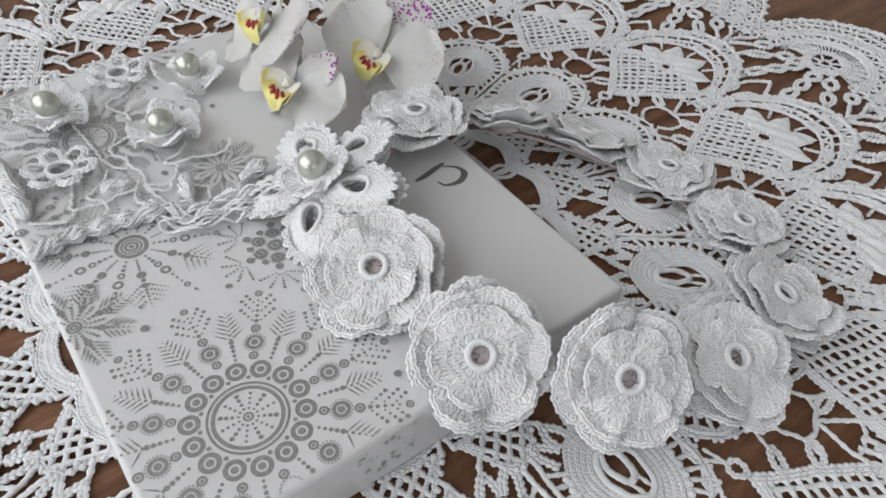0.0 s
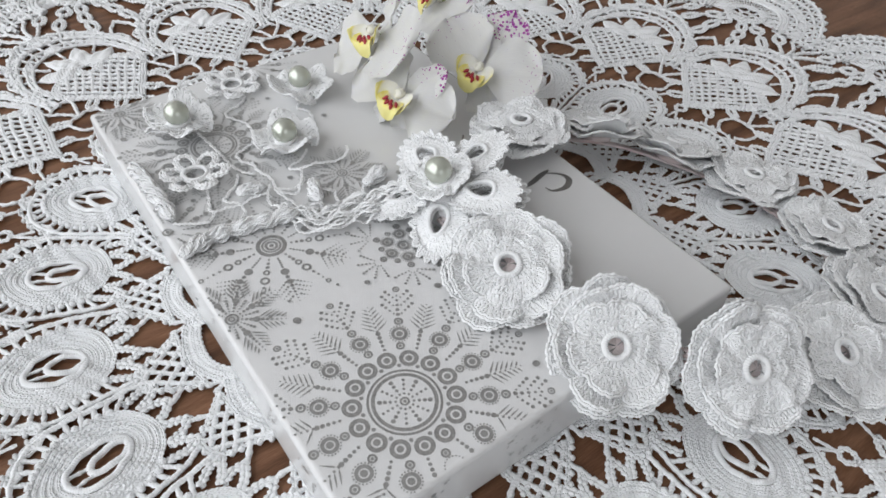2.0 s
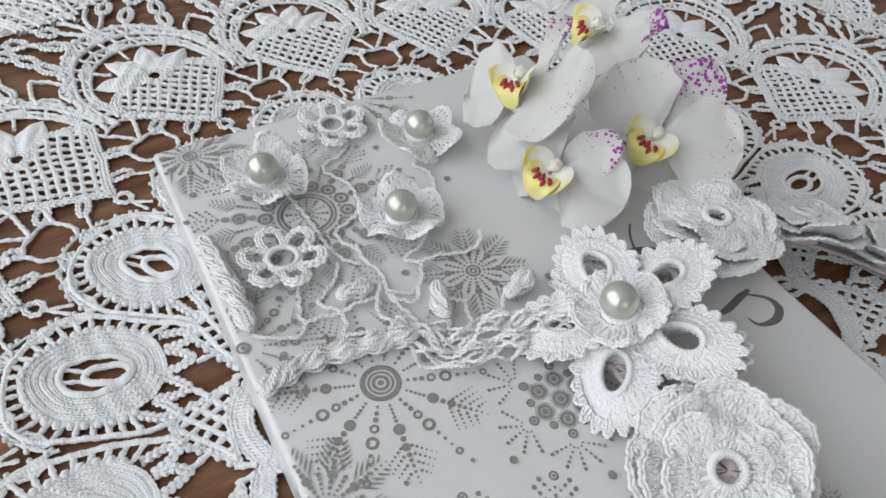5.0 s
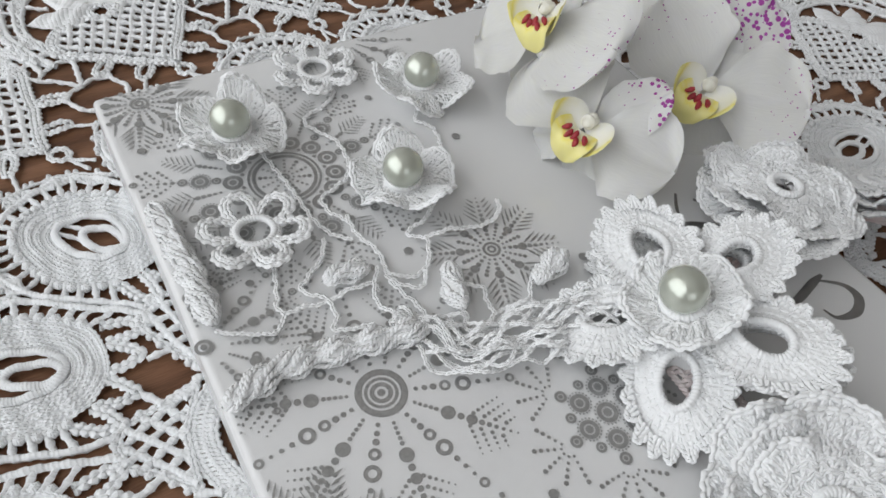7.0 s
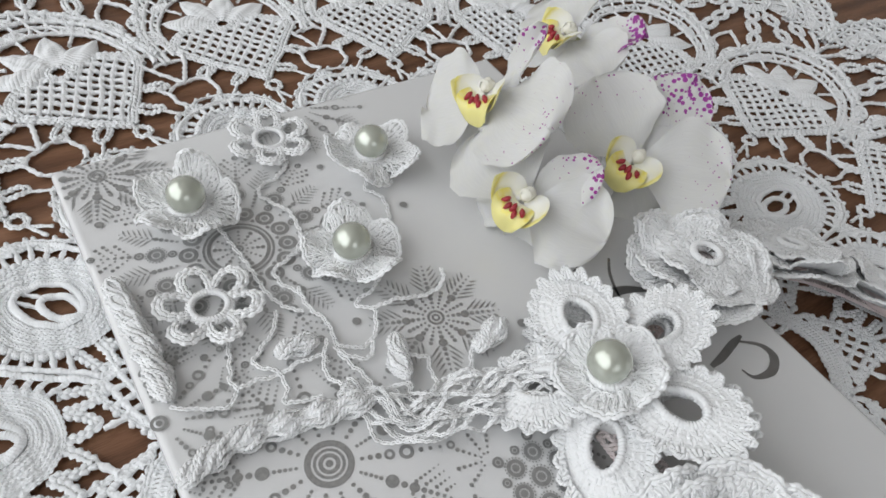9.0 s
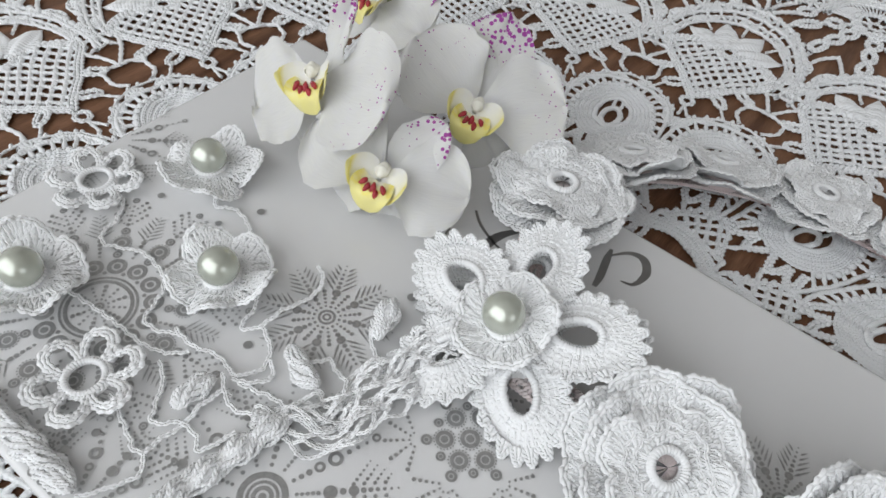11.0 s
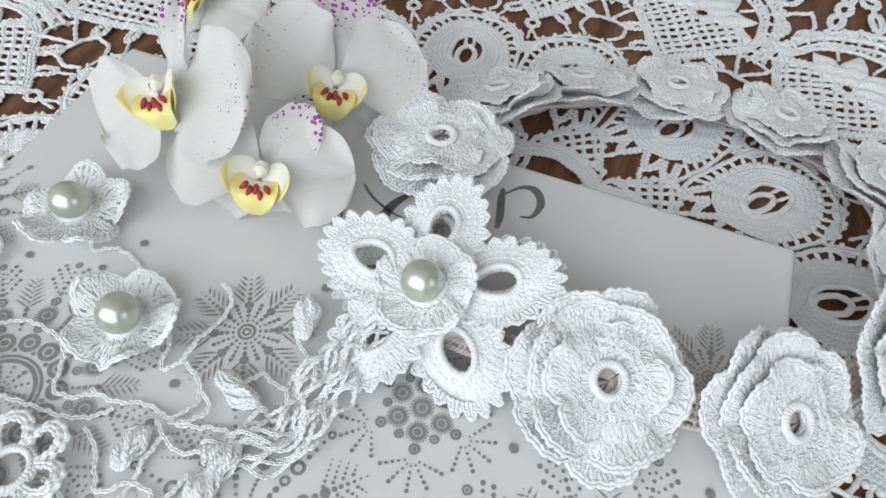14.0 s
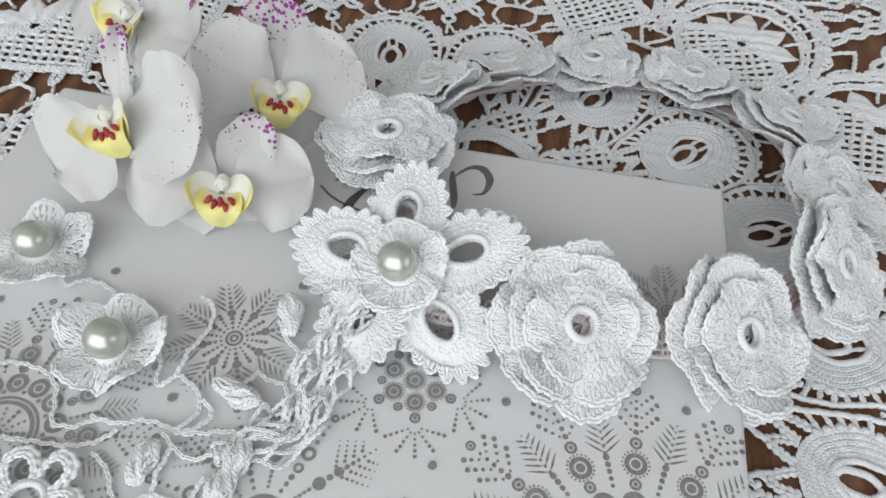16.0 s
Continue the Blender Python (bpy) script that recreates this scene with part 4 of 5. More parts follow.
for i, (p, nrm, spin) in enumerate(ROSES):
    m = facing(p, nrm, spin)
    if i < 3:
        kinds.append(make_rosette(i + 1, m))
    else:
        copy_thing(kinds[i % 3], m)

# ---- star flower with a pearl, and the belt ----
STAR, STAR_N = (0.0846, 0.1762, 0.0410), (-0.30, 0.20, 0.93)


def star_petal():
    b = Build()
    for i in range(4):
        e = i * 0.0018
        f = np.linspace(0, 2 * np.pi, 80, endpoint=False)
        a, w = 0.0062 + e, 0.0042 + e
        x = 0.0170 + a * np.cos(f) * (1 + 0.05 * i * np.maximum(0, np.cos(f)))
        z = 0.0012 - 0.0004 * i + 0.0008 * np.sin(2 * f)
        b.chain(np.stack([x, w * np.sin(f), z], -1), 0.00110, 0.0020, 4, True)
        b.rope(np.stack([x, w * np.sin(f), z - 0.0016], -1), 0.0010, 0.0024, 4, True)
    f, e = np.linspace(0, 2 * np.pi, 65)[:, None], np.linspace(0, 0.0054, 6)[None]
    u = e / 0.0054
    b.sheet(np.stack([0.0170 + (0.0062 + e) * np.cos(f) * (1 + 0.15 * u * np.maximum(0, np.cos(f))), (0.0042 + e) * np.sin(f), 0.0016 - 0.0010 * u + 0.0008 * np.sin(2 * f)], -1), f * 8, u * 4, 0.0014)
    for k in range(64):
        f = 2 * np.pi * k / 64
        u = np.linspace(0, 1, 5)
        e = u * 0.0054
        g = f + 0.10 * u * (1 if k % 2 else -1)
        b.tube(np.stack([0.0170 + (0.0062 + e) * np.cos(g) * (1 + 0.15 * u * np.maximum(0, np.cos(g))), (0.0042 + e) * np.sin(g), 0.0015 - 0.0010 * u + 0.0008 * np.sin(2 * g) + 0.0002 * np.sin(u * 9 + k)], -1), 0.00026, 4, 0.0016)
    g = np.linspace(0, 2 * np.pi, 109)
    b.tube(np.stack([0.0170 + 0.0060 * np.cos(g), 0.0040 * np.sin(g), 0.0016 + 0.0008 * np.sin(2 * g)], -1), 0.0010 * (1 + 0.10 * np.cos(g * 36)), 8, 0.0008)
    q = random.Random(3)
    for k in range(15):
        f = radians(-126 + 18 * k)

        def rim(a, grow, z):
            return (0.0170 + 0.0116 * math.cos(a) * (1 + 0.15 * max(0, math.cos(a))) * grow, 0.0096 * math.sin(a) * grow, z)

        h, tall = radians(8.5), q.uniform(1.20, 1.30)
        f += radians(q.uniform(-2, 2))
        b.rope(smooth([rim(f - h, 0.97, 0.0004), rim(f - h * 0.75, 1.10, 0.0008), rim(f, tall, 0.0010), rim(f + h * 0.75, 1.10, 0.0008), rim(f + h, 0.97, 0.0004)], 5), 0.00072, 0.0020, 4)
        for o in (-0.4, 0.4):
            b.knobby([rim(f + o * h, 0.96, 0.0008), rim(f + o * h * 0.5, tall - 0.08, 0.0010)], 0.00055)
    return b


def small_flower(b, R, n, z, cup, seed):
    petal_ring(b, 0.0030, R, n, z, cup, 0.4, seed, 0.0008)


def pearl_mesh():
    b = Build()
    b.ball((0, 0, 0), 0.0054, 40, 24)
    return b.mesh("pearl")


PEARL = pearl_mesh()
star = thing("star_flower", "white crocheted five-petalled flower with a pearl in its middle", "crochet flower", at=facing(STAR, STAR_N, 0))
base = star.matrix_basis.to_3x3()
PETAL_ME = star_petal().mesh("star_petal")
for k in range(5):
    way = Vector((math.cos(radians(5 + 72 * k)), math.sin(radians(5 + 72 * k)), 0))
    loc = base.inverted() @ way
    ob = part("star_petal", PETAL_ME, M_ROSE, star)
    ob.matrix_basis = pose(0, 0, 0, 0, 0, math.degrees(math.atan2(loc.y, loc.x))) @ pose(0, 0, 0.0005 * (k % 2), 0, (3, -4, 2, 19, 4)[k], 0)
for k in (0, 1, 4):
    way = Vector((math.cos(radians(13 + 72 * k)), math.sin(radians(13 + 72 * k)), 0))
    loc = base.inverted() @ way
    ob = part("under_petal", PETAL_ME, M_ROSE, star)
    ob.matrix_basis = pose(0, 0, -0.0052, 0, 0, math.degrees(math.atan2(loc.y, loc.x))) @ pose(0, 0, 0, 0, 3, 0)
b = Build()
small_flower(b, 0.0125, 5, 0.0018, 0.0034, 5)
part("small_flower", b, M_ROSE, star)
b = Build()
torus(b, 0.0046, 0.0010, 0.0026)
part("pearl_seat", b, M_SILK, star)
ob = part("pearl", PEARL, M_PEARL, star, "greenish white pearl bead")
ob.matrix_basis = pose(0, 0, 0.0066)
b = Build()
b.tube([(0, 0, -0.0125), (0, 0, -0.0060), (0, 0, 0.0010)], [0.0120, 0.0110, 0.0080], 24, 0.0016)
b.ball((0, 0, -0.0012), (0.0085, 0.0085, 0.0015), 20, 8)
part("underside", b, M_ROSE, star)


def strap():
    b = Build()
    pts, nrm = [], []
    start = np.array(STAR) + np.array((-0.004, -0.008, -0.008))
    pts.append(start)
    nrm.append((-0.2, -0.1, 0.97))
    for p, n, _ in ROSES:
        n = np.array(n) / np.linalg.norm(n)
        pts.append(np.array(p) - n * 0.0105)
        nrm.append(n)
    pts.append(np.array(STAR) + np.array((0.010, 0.006, -0.008)))
    nrm.append((0, 0, 1.0))
    c, n = smooth(pts, 30), smooth(nrm, 30)
    n /= np.linalg.norm(n, axis=1, keepdims=True)
    t = np.gradient(c, axis=0)
    t /= np.linalg.norm(t, axis=1, keepdims=True)
    w = np.cross(n, t)
    w /= np.linalg.norm(w, axis=1, keepdims=True)
    lanes = [c + w * o for o in (-0.0042, -0.0021, 0, 0.0021, 0.0042)]
    for j, q in enumerate(lanes):
        b.rope(q, 0.0009, 0.0024, 4)
    for k in range(0, len(c), 1):
        for a, e in zip(lanes, lanes[1:]):
            if (k + (a is lanes[1])) % 3 < 2:
                b.tube(np.stack([a[k], (a[k] + e[k]) / 2, e[k]]), 0.00055, 4)
    return b


belt = part("belt", strap(), M_BELT)
tagged(belt, "narrow pinkish white crocheted belt under the rosettes", "belt")

# ---- pearl flowers, loop flowers and chains on the box ----


def pearl_flower(place, nrm, seed):
    root = thing("pearl_flower", "small white crocheted flower with a pearl bead", "crochet flower", "pearl flowers on the box", at=facing(place, nrm, seed * 50))
    b = Build()
    petal_ring(b, 0.0040, 0.0144, 5, -0.0010, 0.0044, 0.2 * seed, 20 + seed, 0.0030, False, 0.00098, 0.00032, 0.00078, 0.28, rows=((0.0, 0.36), (0.33, 0.68), (0.65, 0.97)))
    part("petals", b, M_SILK, root)
    b = Build()
    torus(b, 0.0042, 0.0009, 0.0006)
    b.ball((0, 0, -0.0024), (0.0068, 0.0068, 0.0032), 18, 8)
    part("pearl_seat", b, M_SILK, root)
    ob = part("pearl", PEARL, M_PEARL, root, "greenish white pearl bead")
    ob.matrix_basis = pose(0, 0, 0.0040)
    return root


pearl_flower((0.0184, 0.2794, 0.0340), (-0.05, -0.05, 1), 1)
pearl_flower((0.0517, 0.2448, 0.0330), (-0.08, 0.0, 1), 2)
pearl_flower((0.0766, 0.2798, 0.0326), (0.02, -0.05, 1), 3)


def loop_flower(place, nrm, R, spin):
    root = thing("loop_flower", "small white crocheted flower of six open loops", "crochet flower", "loop flowers on the box", at=facing(place, nrm, spin))
    f = np.linspace(0, 2 * np.pi, 40, endpoint=False)
    b = Build()
    torus(b, R * 0.36, 0.0009, 0.0004)
    b.rope(np.stack([R * 0.42 * np.cos(f), R * 0.42 * np.sin(f), 0 * f], -1), 0.0009, 0.0022, 5, True)
    part("centre_ring", b, M_SILK, root)
    b = Build()
    u = np.linspace(-1, 1, 14)
    rr = R * (0.46 + 0.54 * (1 - np.abs(u) ** 3.2))
    aa = u * radians(28)
    zz = 0.0016 * (1 - u**2)
    path = np.stack([rr * np.cos(aa), rr * np.sin(aa), zz], -1)
    b.chain(path, 0.0010, 0.0022, 5)
    b.chain(path * (0.90, 0.84, 1.0) + (0, 0, 0.0005), 0.0008, 0.0019, 4)
    me = b.mesh("loop_petal")
    for k in range(6):
        part("loop_petal", me, M_SILK, root).matrix_basis = pose(0, 0, 0, 0, 0, 60 * k)


loop_flower((0.0517, 0.3012, 0.0293), (0.0, -0.03, 1), 0.0125, 10)
loop_flower((0.0116, 0.2461, 0.0300), (0.0, 0.05, 1), 0.0128, 35)


def chain_thing(name, paths, label, R=0.00054):
    b = Build()
    for i, pts in enumerate(paths):
        q = smooth([(x, y, TOP + 0.0011 + h) for x, y, h in pts], 10)
        q = resample(q, 0.0005)
        run = np.arange(len(q)) * 0.0005
        q[:, 0] += 0.00024 * np.sin(run / 0.0041 * 6.28 + i)
        q[:, 1] += 0.00024 * np.sin(run / 0.0053 * 6.28 + 2.0 + i)
        b.chain(q, R, 0.0018, 5)
    ob = part(name, b, M_SILK)
    return tagged(ob, label, "crochet cord", "crochet cords on the box")


FROM_PEARL, FROM_LOOP, LOOSE = "thin white crochet chain from a pearl flower", "thin white crochet chain from a loop flower", "thin white curled crochet chain"
for label, pts, rise in (
    (FROM_PEARL, [(0.0236, 0.2740), (0.0250, 0.2640), (0.0258, 0.2550), (0.0262, 0.2470), (0.0272, 0.2420), (0.0292, 0.2380), (0.0325, 0.2355)], 0.0003),
    (FROM_LOOP, [(0.0540, 0.2945), (0.0520, 0.2890), (0.0460, 0.2845), (0.0420, 0.2838), (0.0392, 0.2800), (0.0420, 0.2742), (0.0442, 0.2700), (0.0440, 0.2640), (0.0430, 0.2590), (0.0400, 0.2552), (0.0350, 0.2530), (0.0310, 0.2508), (0.0312, 0.2460), (0.0332, 0.2430), (0.0340, 0.2400)], 0.0003),
    (FROM_PEARL, [(0.0740, 0.2740), (0.0692, 0.2690), (0.0720, 0.2640), (0.0702, 0.2560), (0.0650, 0.2495)], 0.0003),
    (FROM_PEARL, [(0.0570, 0.2370), (0.0520, 0.2330), (0.0452, 0.2310), (0.0490, 0.2272), (0.0550, 0.2268), (0.0620, 0.2252), (0.0670, 0.2250), (0.0712, 0.2272), (0.0722, 0.2305)], 0.0016),
    (LOOSE, [(0.0490, 0.2270), (0.0462, 0.2210), (0.0420, 0.2182), (0.0380, 0.2190), (0.0350, 0.2220), (0.0358, 0.2250), (0.0360, 0.2300), (0.0342, 0.2340), (0.0338, 0.2380), (0.0345, 0.2430)], 0.0010),
    (FROM_LOOP, [(0.0128, 0.2392), (0.0118, 0.2350), (0.0100, 0.2290), (0.0082, 0.2240), (0.0088, 0.2210), (0.0050, 0.2182), (0.0010, 0.2200), (-0.0030, 0.2220), (-0.0058, 0.2242)], 0.0003),
    (LOOSE, [(0.0258, 0.2380), (0.0230, 0.2330), (0.0162, 0.2280), (0.0150, 0.2258), (0.0172, 0.2230), (0.0200, 0.2210)], 0.0006),
    (LOOSE, [(0.0088, 0.2210), (0.0140, 0.2212), (0.0190, 0.2206), (0.0240, 0.2210), (0.0300, 0.2200), (0.0312, 0.2180)], 0.0014),
    (LOOSE, [(0.0190, 0.2205), (0.0192, 0.2160), (0.0170, 0.2130), (0.0210, 0.2112), (0.0252, 0.2100)], 0.0008),
    (LOOSE, [(0.0330, 0.2232), (0.0302, 0.2190), (0.0290, 0.2150), (0.0300, 0.2112), (0.0320, 0.2080), (0.0345, 0.2052)], 0.0024),
    (LOOSE, [(0.0340, 0.2210), (0.0352, 0.2160), (0.0370, 0.2110), (0.0372, 0.2060), (0.0370, 0.2010), (0.0400, 0.1960)], 0.0012),
    (LOOSE, [(0.0340, 0.2190), (0.0380, 0.2150), (0.0420, 0.2152), (0.0430, 0.2180)], 0.0022),
    (LOOSE, [(0.0690, 0.2070), (0.0642, 0.2030), (0.0612, 0.1980)], 0.0016),
    (LOOSE, [(0.0490, 0.2090), (0.0530, 0.2070), (0.0522, 0.2040), (0.0512, 0.2000), (0.0490, 0.1970)], 0.0030),
):
    chain_thing("crochet_chain", [[(x, y, rise * (0.6 + 0.4 * math.cos(1.7 * k))) for k, (x, y) in enumerate(pts)]], label)


def bobbin(name, pts, R, label, up=0.0):
    """A thick worked cord of long loops wound side by side."""
    b = Build()
    q = smooth([(x, y, TOP + R * 0.9 + up) for x, y in pts], 12)
    p = resample(q, 0.0006)
    t = np.gradient(p, axis=0)
    t /= np.linalg.norm(t, axis=1, keepdims=True)
    side = np.cross(t, (0, 0, 1.0))
    upv = np.cross(side, t)
    s = np.linspace(0, 1, len(p))
    taper = np.clip(np.minimum(s, 1 - s) * (len(p) * 0.0006 / 0.0040), 0.004, 1) ** 0.5
    run = np.arange(len(p)) * 0.0006
    body = R * 0.70 * taper * (1 + 0.16 * np.cos(run / 0.0085 * 2 * np.pi))
    at = p[0].copy()
    root = thing(name, label, "crochet cord", "crochet cords on the box", at=pose(*at))
    b.tube(p - at, body, 12, 0.0016)
    part("core", b, M_SILK, root)
    q = random.Random(len(p))
    for k in range(14):
        b = Build()
        ph = 2 * np.pi * k / 14 + run / 0.055 * 2 * np.pi + 0.26 * np.sin(run / 0.009 * 2 * np.pi + q.uniform(0, 6))
        rr = body * 1.05 + 0.0005 * np.sin(run / 0.0085 * 2 * np.pi + q.uniform(0, 6)) * taper
        b.rope(p - at + rr[:, None] * (np.cos(ph)[:, None] * side + np.sin(ph)[:, None] * upv), 0.00062, 0.0024, 4, False, 5)
        part("strand", b, M_SILK, root)
    return root


bobbin("crochet_rope", [(-0.0076, 0.2655), (-0.0066, 0.2525), (-0.0062, 0.2428), (-0.0061, 0.2346), (-0.0058, 0.2250)], 0.0034, "thick white crocheted cord near the edge of the box")
bobbin("crochet_rope", [(-0.0105, 0.2050), (-0.0007, 0.2078), (0.0081, 0.2080), (0.0178, 0.2064), (0.0283, 0.2045), (0.0360, 0.2030)], 0.0032, "thick white crocheted cord lying across the box")
bobbin("crochet_bud", [(0.0488, 0.2165), (0.0462, 0.2100), (0.0451, 0.2035)], 0.0032, "white crocheted bud on a chain", 0.001)
bobbin("crochet_bud", [(0.0645, 0.2022), (0.0700, 0.2040), (0.0770, 0.2062)], 0.0033, "white crocheted bud on a chain", 0.0015)
bobbin("crochet_bud", [(0.0200, 0.2245), (0.0250, 0.2250), (0.0310, 0.2234)], 0.0030, "white crocheted bud on a chain", 0.001)


def braid_band():
    """The gathered openwork band that runs up to the star flower."""
    root = thing("crochet_band", "gathered white openwork crochet band lying across the box", "crochet cord", "crochet cords on the box", at=pose(0.030, 0.2095, TOP))
    q = smooth([(0.0300, 0.2095, 0), (0.0355, 0.2020, 0), (0.0400, 0.1955, 0), (0.0470, 0.1925, 0), (0.0560, 0.1912, 0), (0.0660, 0.1885, 0), (0.0740, 0.1845, 0)], 14)
    p = resample(q, 0.0009)
    t = np.gradient(p, axis=0)
    t /= np.linalg.norm(t, axis=1, keepdims=True)
    side = np.cross(t, (0, 0, 1.0))
    s = np.arange(len(p)) * 0.0009
    fade = np.clip(s / s[-1] * 4, 0.4, 1)
    q = random.Random(12)
    for k in range(16):
        u = (k - 7.5) / 7.5
        f1, f2, a1, a2 = q.uniform(0.013, 0.024), q.uniform(0.008, 0.013), q.uniform(0.0010, 0.0024), q.uniform(0.0002, 0.0006)
        off = 0.0064 * u * fade + a1 * np.sin(s / f1 * 2 * np.pi + q.uniform(0, 6)) + a2 * np.sin(s / f2 * 2 * np.pi + q.uniform(0, 6))
        z = TOP + 0.0022 + 0.0030 * (1 - u * u) * fade * q.uniform(0.4, 1.1) + 0.0010 * np.cos(s / f2 * 2 * np.pi + q.uniform(0, 6)) + 0.0045 * (s / s[-1]) ** 2
        w = p + side * off[:, None]
        w[:, 2] = np.maximum(z, TOP + 0.0008)
        b = Build()
        b.chain(w - np.array((0.030, 0.2095, TOP)), 0.00048, 0.0018, 4)
        part("chain", b, M_SILK, root)


braid_band()

# ---- orchids ----


def petal_build(length, width, cup, curl, seed, notch=0.0, base=0.22):
    """A broad rounded petal along +x, cupped across and curled along its length."""
    q = random.Random(seed)
    s = np.linspace(0.0, 1, 30)[:, None]
    v = np.linspace(-1, 1, 25)[None]
    along = (1 - np.cos(np.pi * s)) / 2
    root = base + (1 - base) * np.clip(along / 0.42, 0, 1) ** 0.9
    half = 0.5 * width * (np.sin(np.pi * s) ** 0.8 + 0.0005) * root
    ph = q.uniform(0, 6)
    y = v * half * (1 + 0.025 * np.sin(9 * along + ph) + 0.018 * np.sin(23 * along + 2 * ph + 2 * v) + 0.010 * np.sin(41 * along + ph))
    x = length * along * (1 - 0.02 * v * v) - notch * length * along**8 * np.exp(-((v / 0.3) ** 2))
    w = v * half / (0.5 * width)
    z = cup * w**2 + curl * along**2 + 0.0014 * np.sin(3.2 * v + ph) * along**2 + 0.0009 * np.sin(8 * along + 2.5 * v + ph) * np.abs(v) + 0.0006 * np.sin(19 * along + ph) * np.abs(v) ** 3 - 0.0006 * np.exp(-((v / 0.12) ** 2)) * along
    b = Build()
    b.sheet(np.stack([x + 0 * v, y, z], -1), along + 0 * v, v + 0 * s, 0.0006)
    return b


def lip_ear(sg):
    """One of the two upright side lobes of the lip."""
    b = Build()
    u, v = np.linspace(0, 1, 16)[:, None], np.linspace(-1, 1, 13)[None]
    wide = np.sin(np.pi * (0.16 + 0.76 * u)) ** 0.75
    x = sg * (0.0008 + 0.0100 * u**0.85 - 0.0016 * u**4 - 0.0014 * v * v * wide)
    y = -0.0022 + 0.0060 * v * wide + 0.0006 * u
    z = 0.0022 + 0.0066 * u**1.5 + 0.0006 * np.sin(3 * v + 2 * u)
    b.sheet(np.stack([x, y, z + 0 * v], -1), 0.10 + 0.70 * u**2 - 0.16 * v, v + 0 * u, 0.0005, (sg, 0, 0))
    return b


def lip_tip():
    """The middle lobe, bent forwards and down, with two small horns."""
    b = Build()
    u, v = np.linspace(0, 1, 18)[:, None], np.linspace(-1, 1, 15)[None]
    prof = 0.30 + 0.70 * np.sin(np.pi * np.clip(0.20 + 0.66 * u, 0, 1)) ** 0.8
    b.sheet(np.stack([v * prof * 0.0064, -0.0022 - u * 0.0092 + 0.0014 * v * v, 0.0034 + 0.0030 * np.sin(2.2 * u) - 0.0050 * u**3 + 0.0016 * v * v * prof + 0.0005 * np.sin(5 * v + 3 * u)], -1), 0.45 + 0.42 * u + 0.10 * np.abs(v), v + 0 * u, 0.0007)
    return b


def orchid(place, nrm, up, petals, seed):
    """petals: (kind, turn from up in degrees, length, width, cup, curl, lean back, material)."""
    z = Vector(nrm).normalized()
    y = (Vector(up) - Vector(up).dot(z) * z).normalized()
    x = y.cross(z)
    m = Matrix((x, y, z)).transposed().to_4x4()
    m.translation = place
    root = thing("orchid_blossom", "white orchid blossom with a yellow and red lip", "orchid", "orchid blossoms on the box", at=m)
    for i, (kind, turn, ln, wd, cup, curl, lean, mt) in enumerate(petals):
        ob = part(kind, petal_build(ln, wd, cup, curl, seed * 10 + i, 0.05 if kind == "petal" else 0.0, 0.3 if kind == "petal" else 0.5), mt, root)
        ob.matrix_basis = pose(0, 0, -0.0008 * i - (0.0015 if kind == "sepal" else 0), 0, 0, 90 + turn) @ pose(0.0012, 0, 0, 0, -lean, 0)
    lip = part("lip", lip_tip(), M_LIP, root, "yellow lip of the orchid")
    for sg in (-1, 1):
        part("side_lobe", lip_ear(sg), M_LIP, lip, "creamy yellow side lobe")
    q = random.Random(seed + 60)
    b = Build()
    for px, py, lean in ((-0.0031, -0.0040, 0.6), (-0.0016, -0.0052, 0.2), (0.0, -0.0046, 0.0), (0.0014, -0.0060, -0.3), (0.0030, -0.0042, -0.7)):
        tall = q.uniform(0.0013, 0.0019)
        way = np.array((math.sin(lean), math.cos(lean), 0.15))
        mid = np.array((px, py, 0.0057 + 0.10 * abs(px)))
        b.tube(smooth([mid - way * tall, mid + (0.0003, 0, 0.0002), mid + way * tall * 0.8], 5), 0.0008 * np.array([0.3, 0.6, 0.8, 0.9, 1.0, 1.1, 1.0, 0.9, 0.8, 0.6, 0.3]), 8)
    part("callus", b, M_RED, lip, "crimson markings of the lip")
    b = Build()
    b.tube(smooth([(0, 0.001, 0.0), (0.002, 0.004, -0.006), (0.003, 0.010, -0.011)], 6), 0.0010, 8)
    part("flower_stalk", b, M_STEM, root, "short green stalk")
    b = Build()
    b.tube(smooth([(0, 0.0005, -0.001), (0, 0.0020, 0.0018), (0, 0.0014, 0.0036), (0, 0.0000, 0.0052)], 6), [0.0016] * 8 + [0.0020] * 8 + [0.0021, 0.0019, 0.0014], 12)
    b.ball((0, 0.0012, 0.0044), (0.0017, 0.0026, 0.0013), 16, 10)
    part("column", b, M_COLUMN, root, "creamy column of the orchid")
    return root


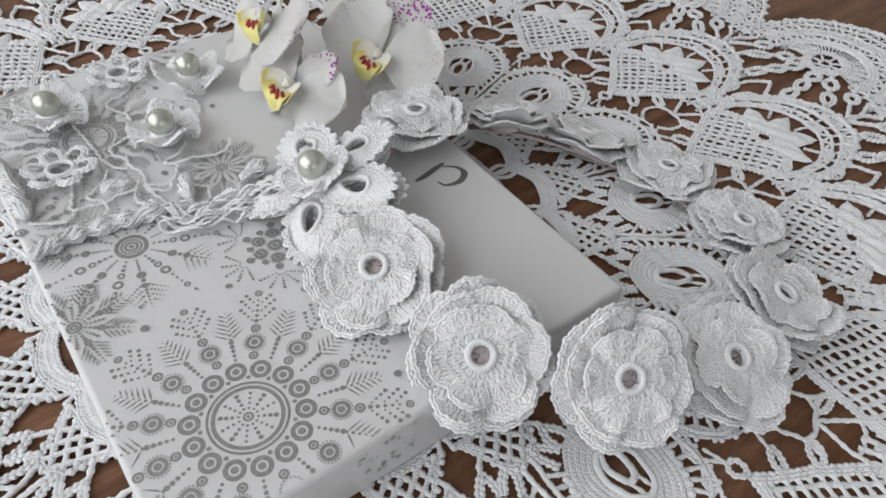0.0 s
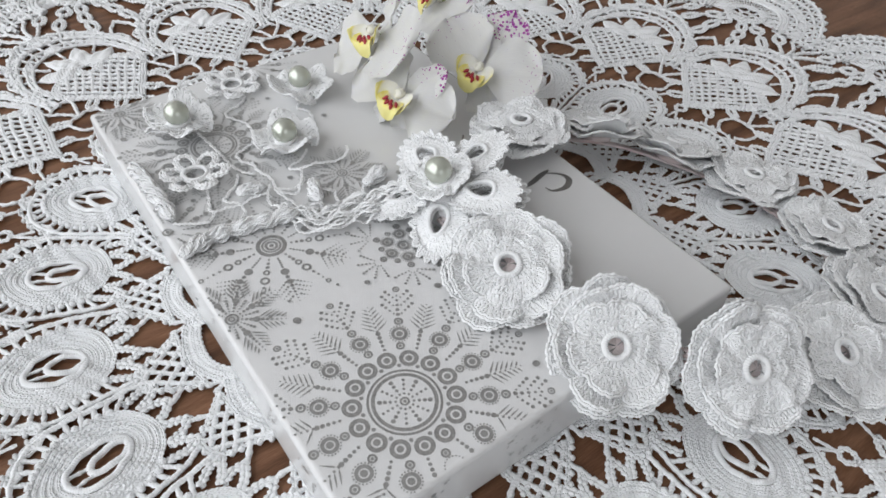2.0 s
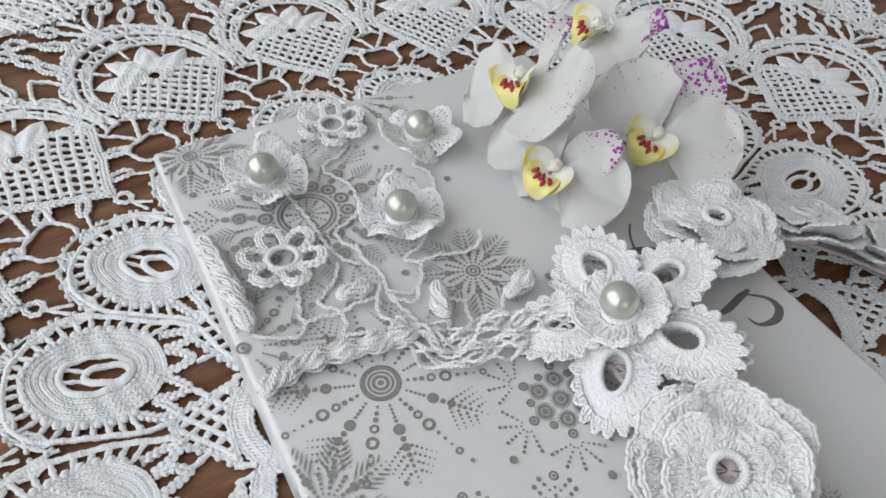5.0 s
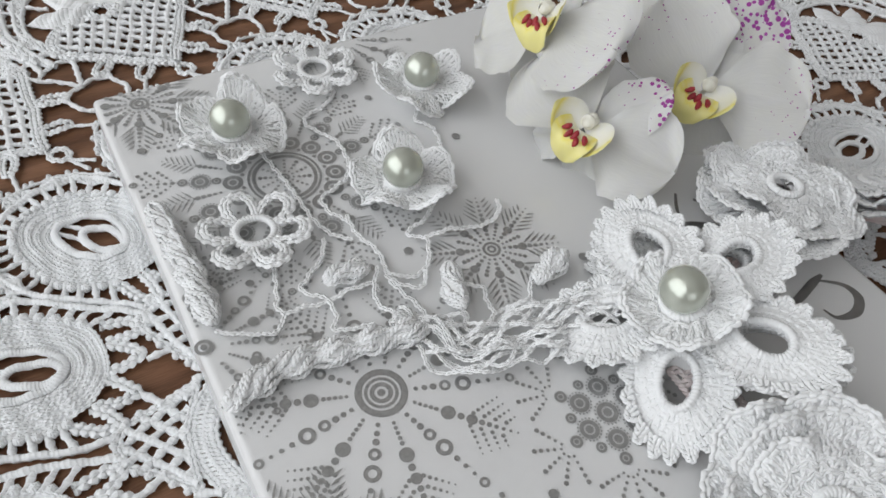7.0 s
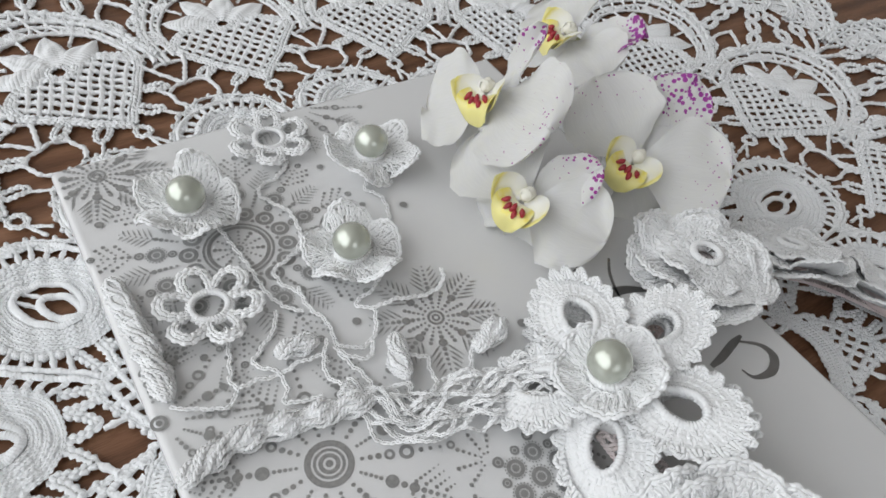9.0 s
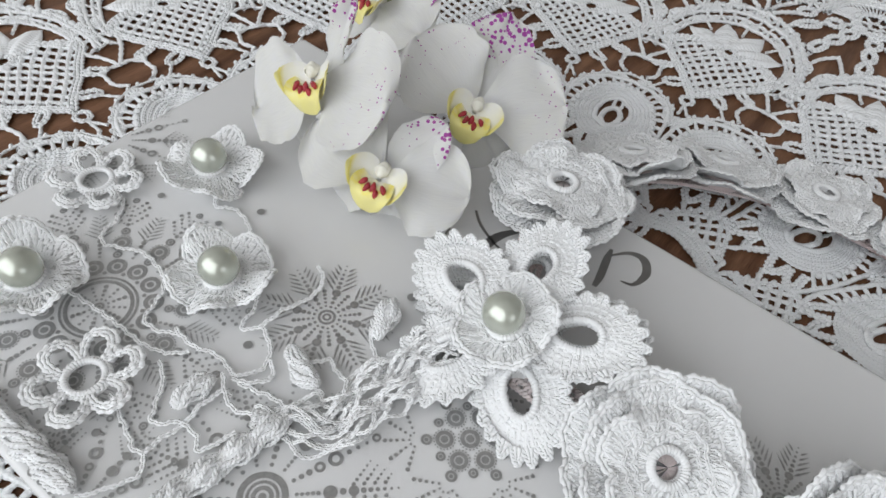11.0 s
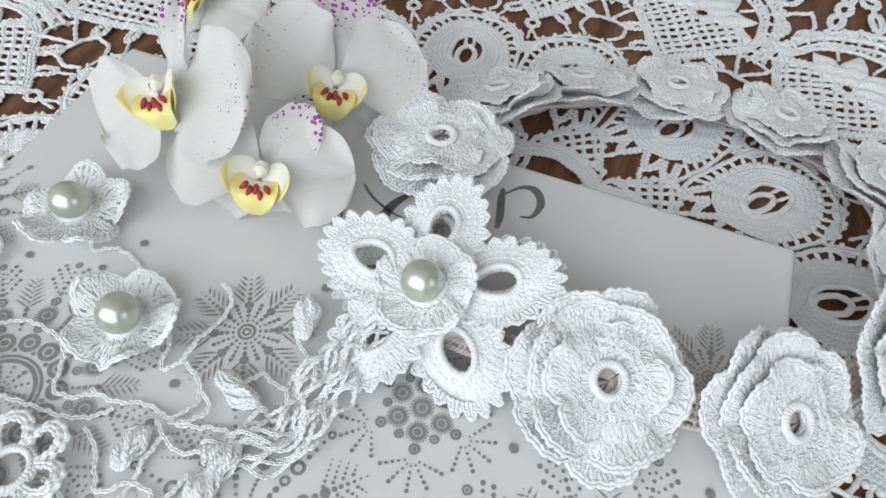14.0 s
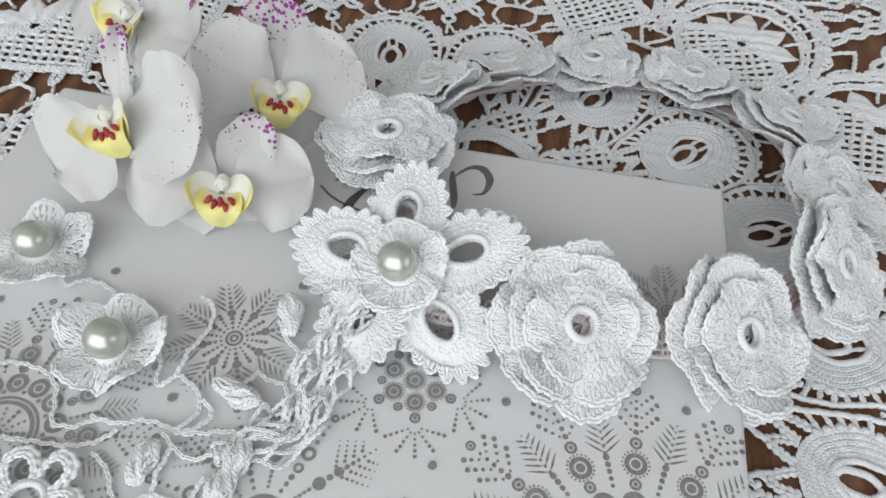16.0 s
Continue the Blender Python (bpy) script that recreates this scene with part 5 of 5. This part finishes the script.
orchid((0.1028, 0.2338, 0.0405), (-0.52, -0.25, 0.80), (0.78, 0.10, 0.60), (
    ("petal", -76, 0.0250, 0.0294, 0.0020, -0.002, 2, M_PETAL), ("petal", 76, 0.0260, 0.0321, 0.0020, -0.003, 6, M_PETAL),
    ("sepal", -24, 0.0235, 0.0165, 0.0012, 0.001, 10, M_SPOTTED), ("sepal", 122, 0.0165, 0.0170, 0.0010, -0.004, -12, M_PETAL), ("sepal", -142, 0.0160, 0.0139, 0.0008, -0.002, -24, M_PETAL)), 1)
orchid((0.1105, 0.2665, 0.0535), (-0.66, 0.10, 0.74), (0.60, 0.45, 0.66), (
    ("petal", 108, 0.0245, 0.0350, 0.0022, -0.004, 6, M_PETAL), ("petal", -108, 0.0280, 0.0370, 0.0026, 0.000, 8, M_FRECKLED),
    ("sepal", -32, 0.0265, 0.0095, 0.0012, 0.002, 22, M_SPOTTED), ("sepal", 148, 0.0220, 0.0203, 0.0012, -0.005, -14, M_PETAL), ("sepal", -132, 0.0200, 0.0182, 0.0010, -0.003, -15, M_PETAL)), 2)
orchid((0.1440, 0.2312, 0.0425), (-0.48, -0.38, 0.79), (0.80, 0.15, 0.58), (
    ("petal", -60, 0.0290, 0.0332, 0.0018, -0.001, 2, M_FRECKLED), ("petal", 66, 0.0290, 0.0332, 0.0018, 0.000, 8, M_FRECKLED),
    ("sepal", 4, 0.0340, 0.0250, 0.0014, 0.001, 0, M_MAGENTA), ("sepal", -126, 0.0235, 0.0214, 0.0010, -0.002, -10, M_PETAL), ("sepal", 32, 0.0260, 0.0193, 0.0012, 0.0, 6, M_SPOTTED)), 3)
orchid((0.1600, 0.2860, 0.0510), (-0.55, 0.15, 0.82), (0.75, -0.25, 0.60), (
    ("petal", 80, 0.0250, 0.0310, 0.0020, -0.003, 4, M_PETAL), ("petal", -88, 0.0260, 0.0300, 0.0020, -0.001, 8, M_PETAL),
    ("sepal", -40, 0.0270, 0.0187, 0.0012, 0.001, 6, M_MAGENTA), ("sepal", 135, 0.0220, 0.0193, 0.0012, -0.004, -10, M_PETAL), ("sepal", -138, 0.0210, 0.0171, 0.0010, -0.003, -15, M_PETAL)), 4)
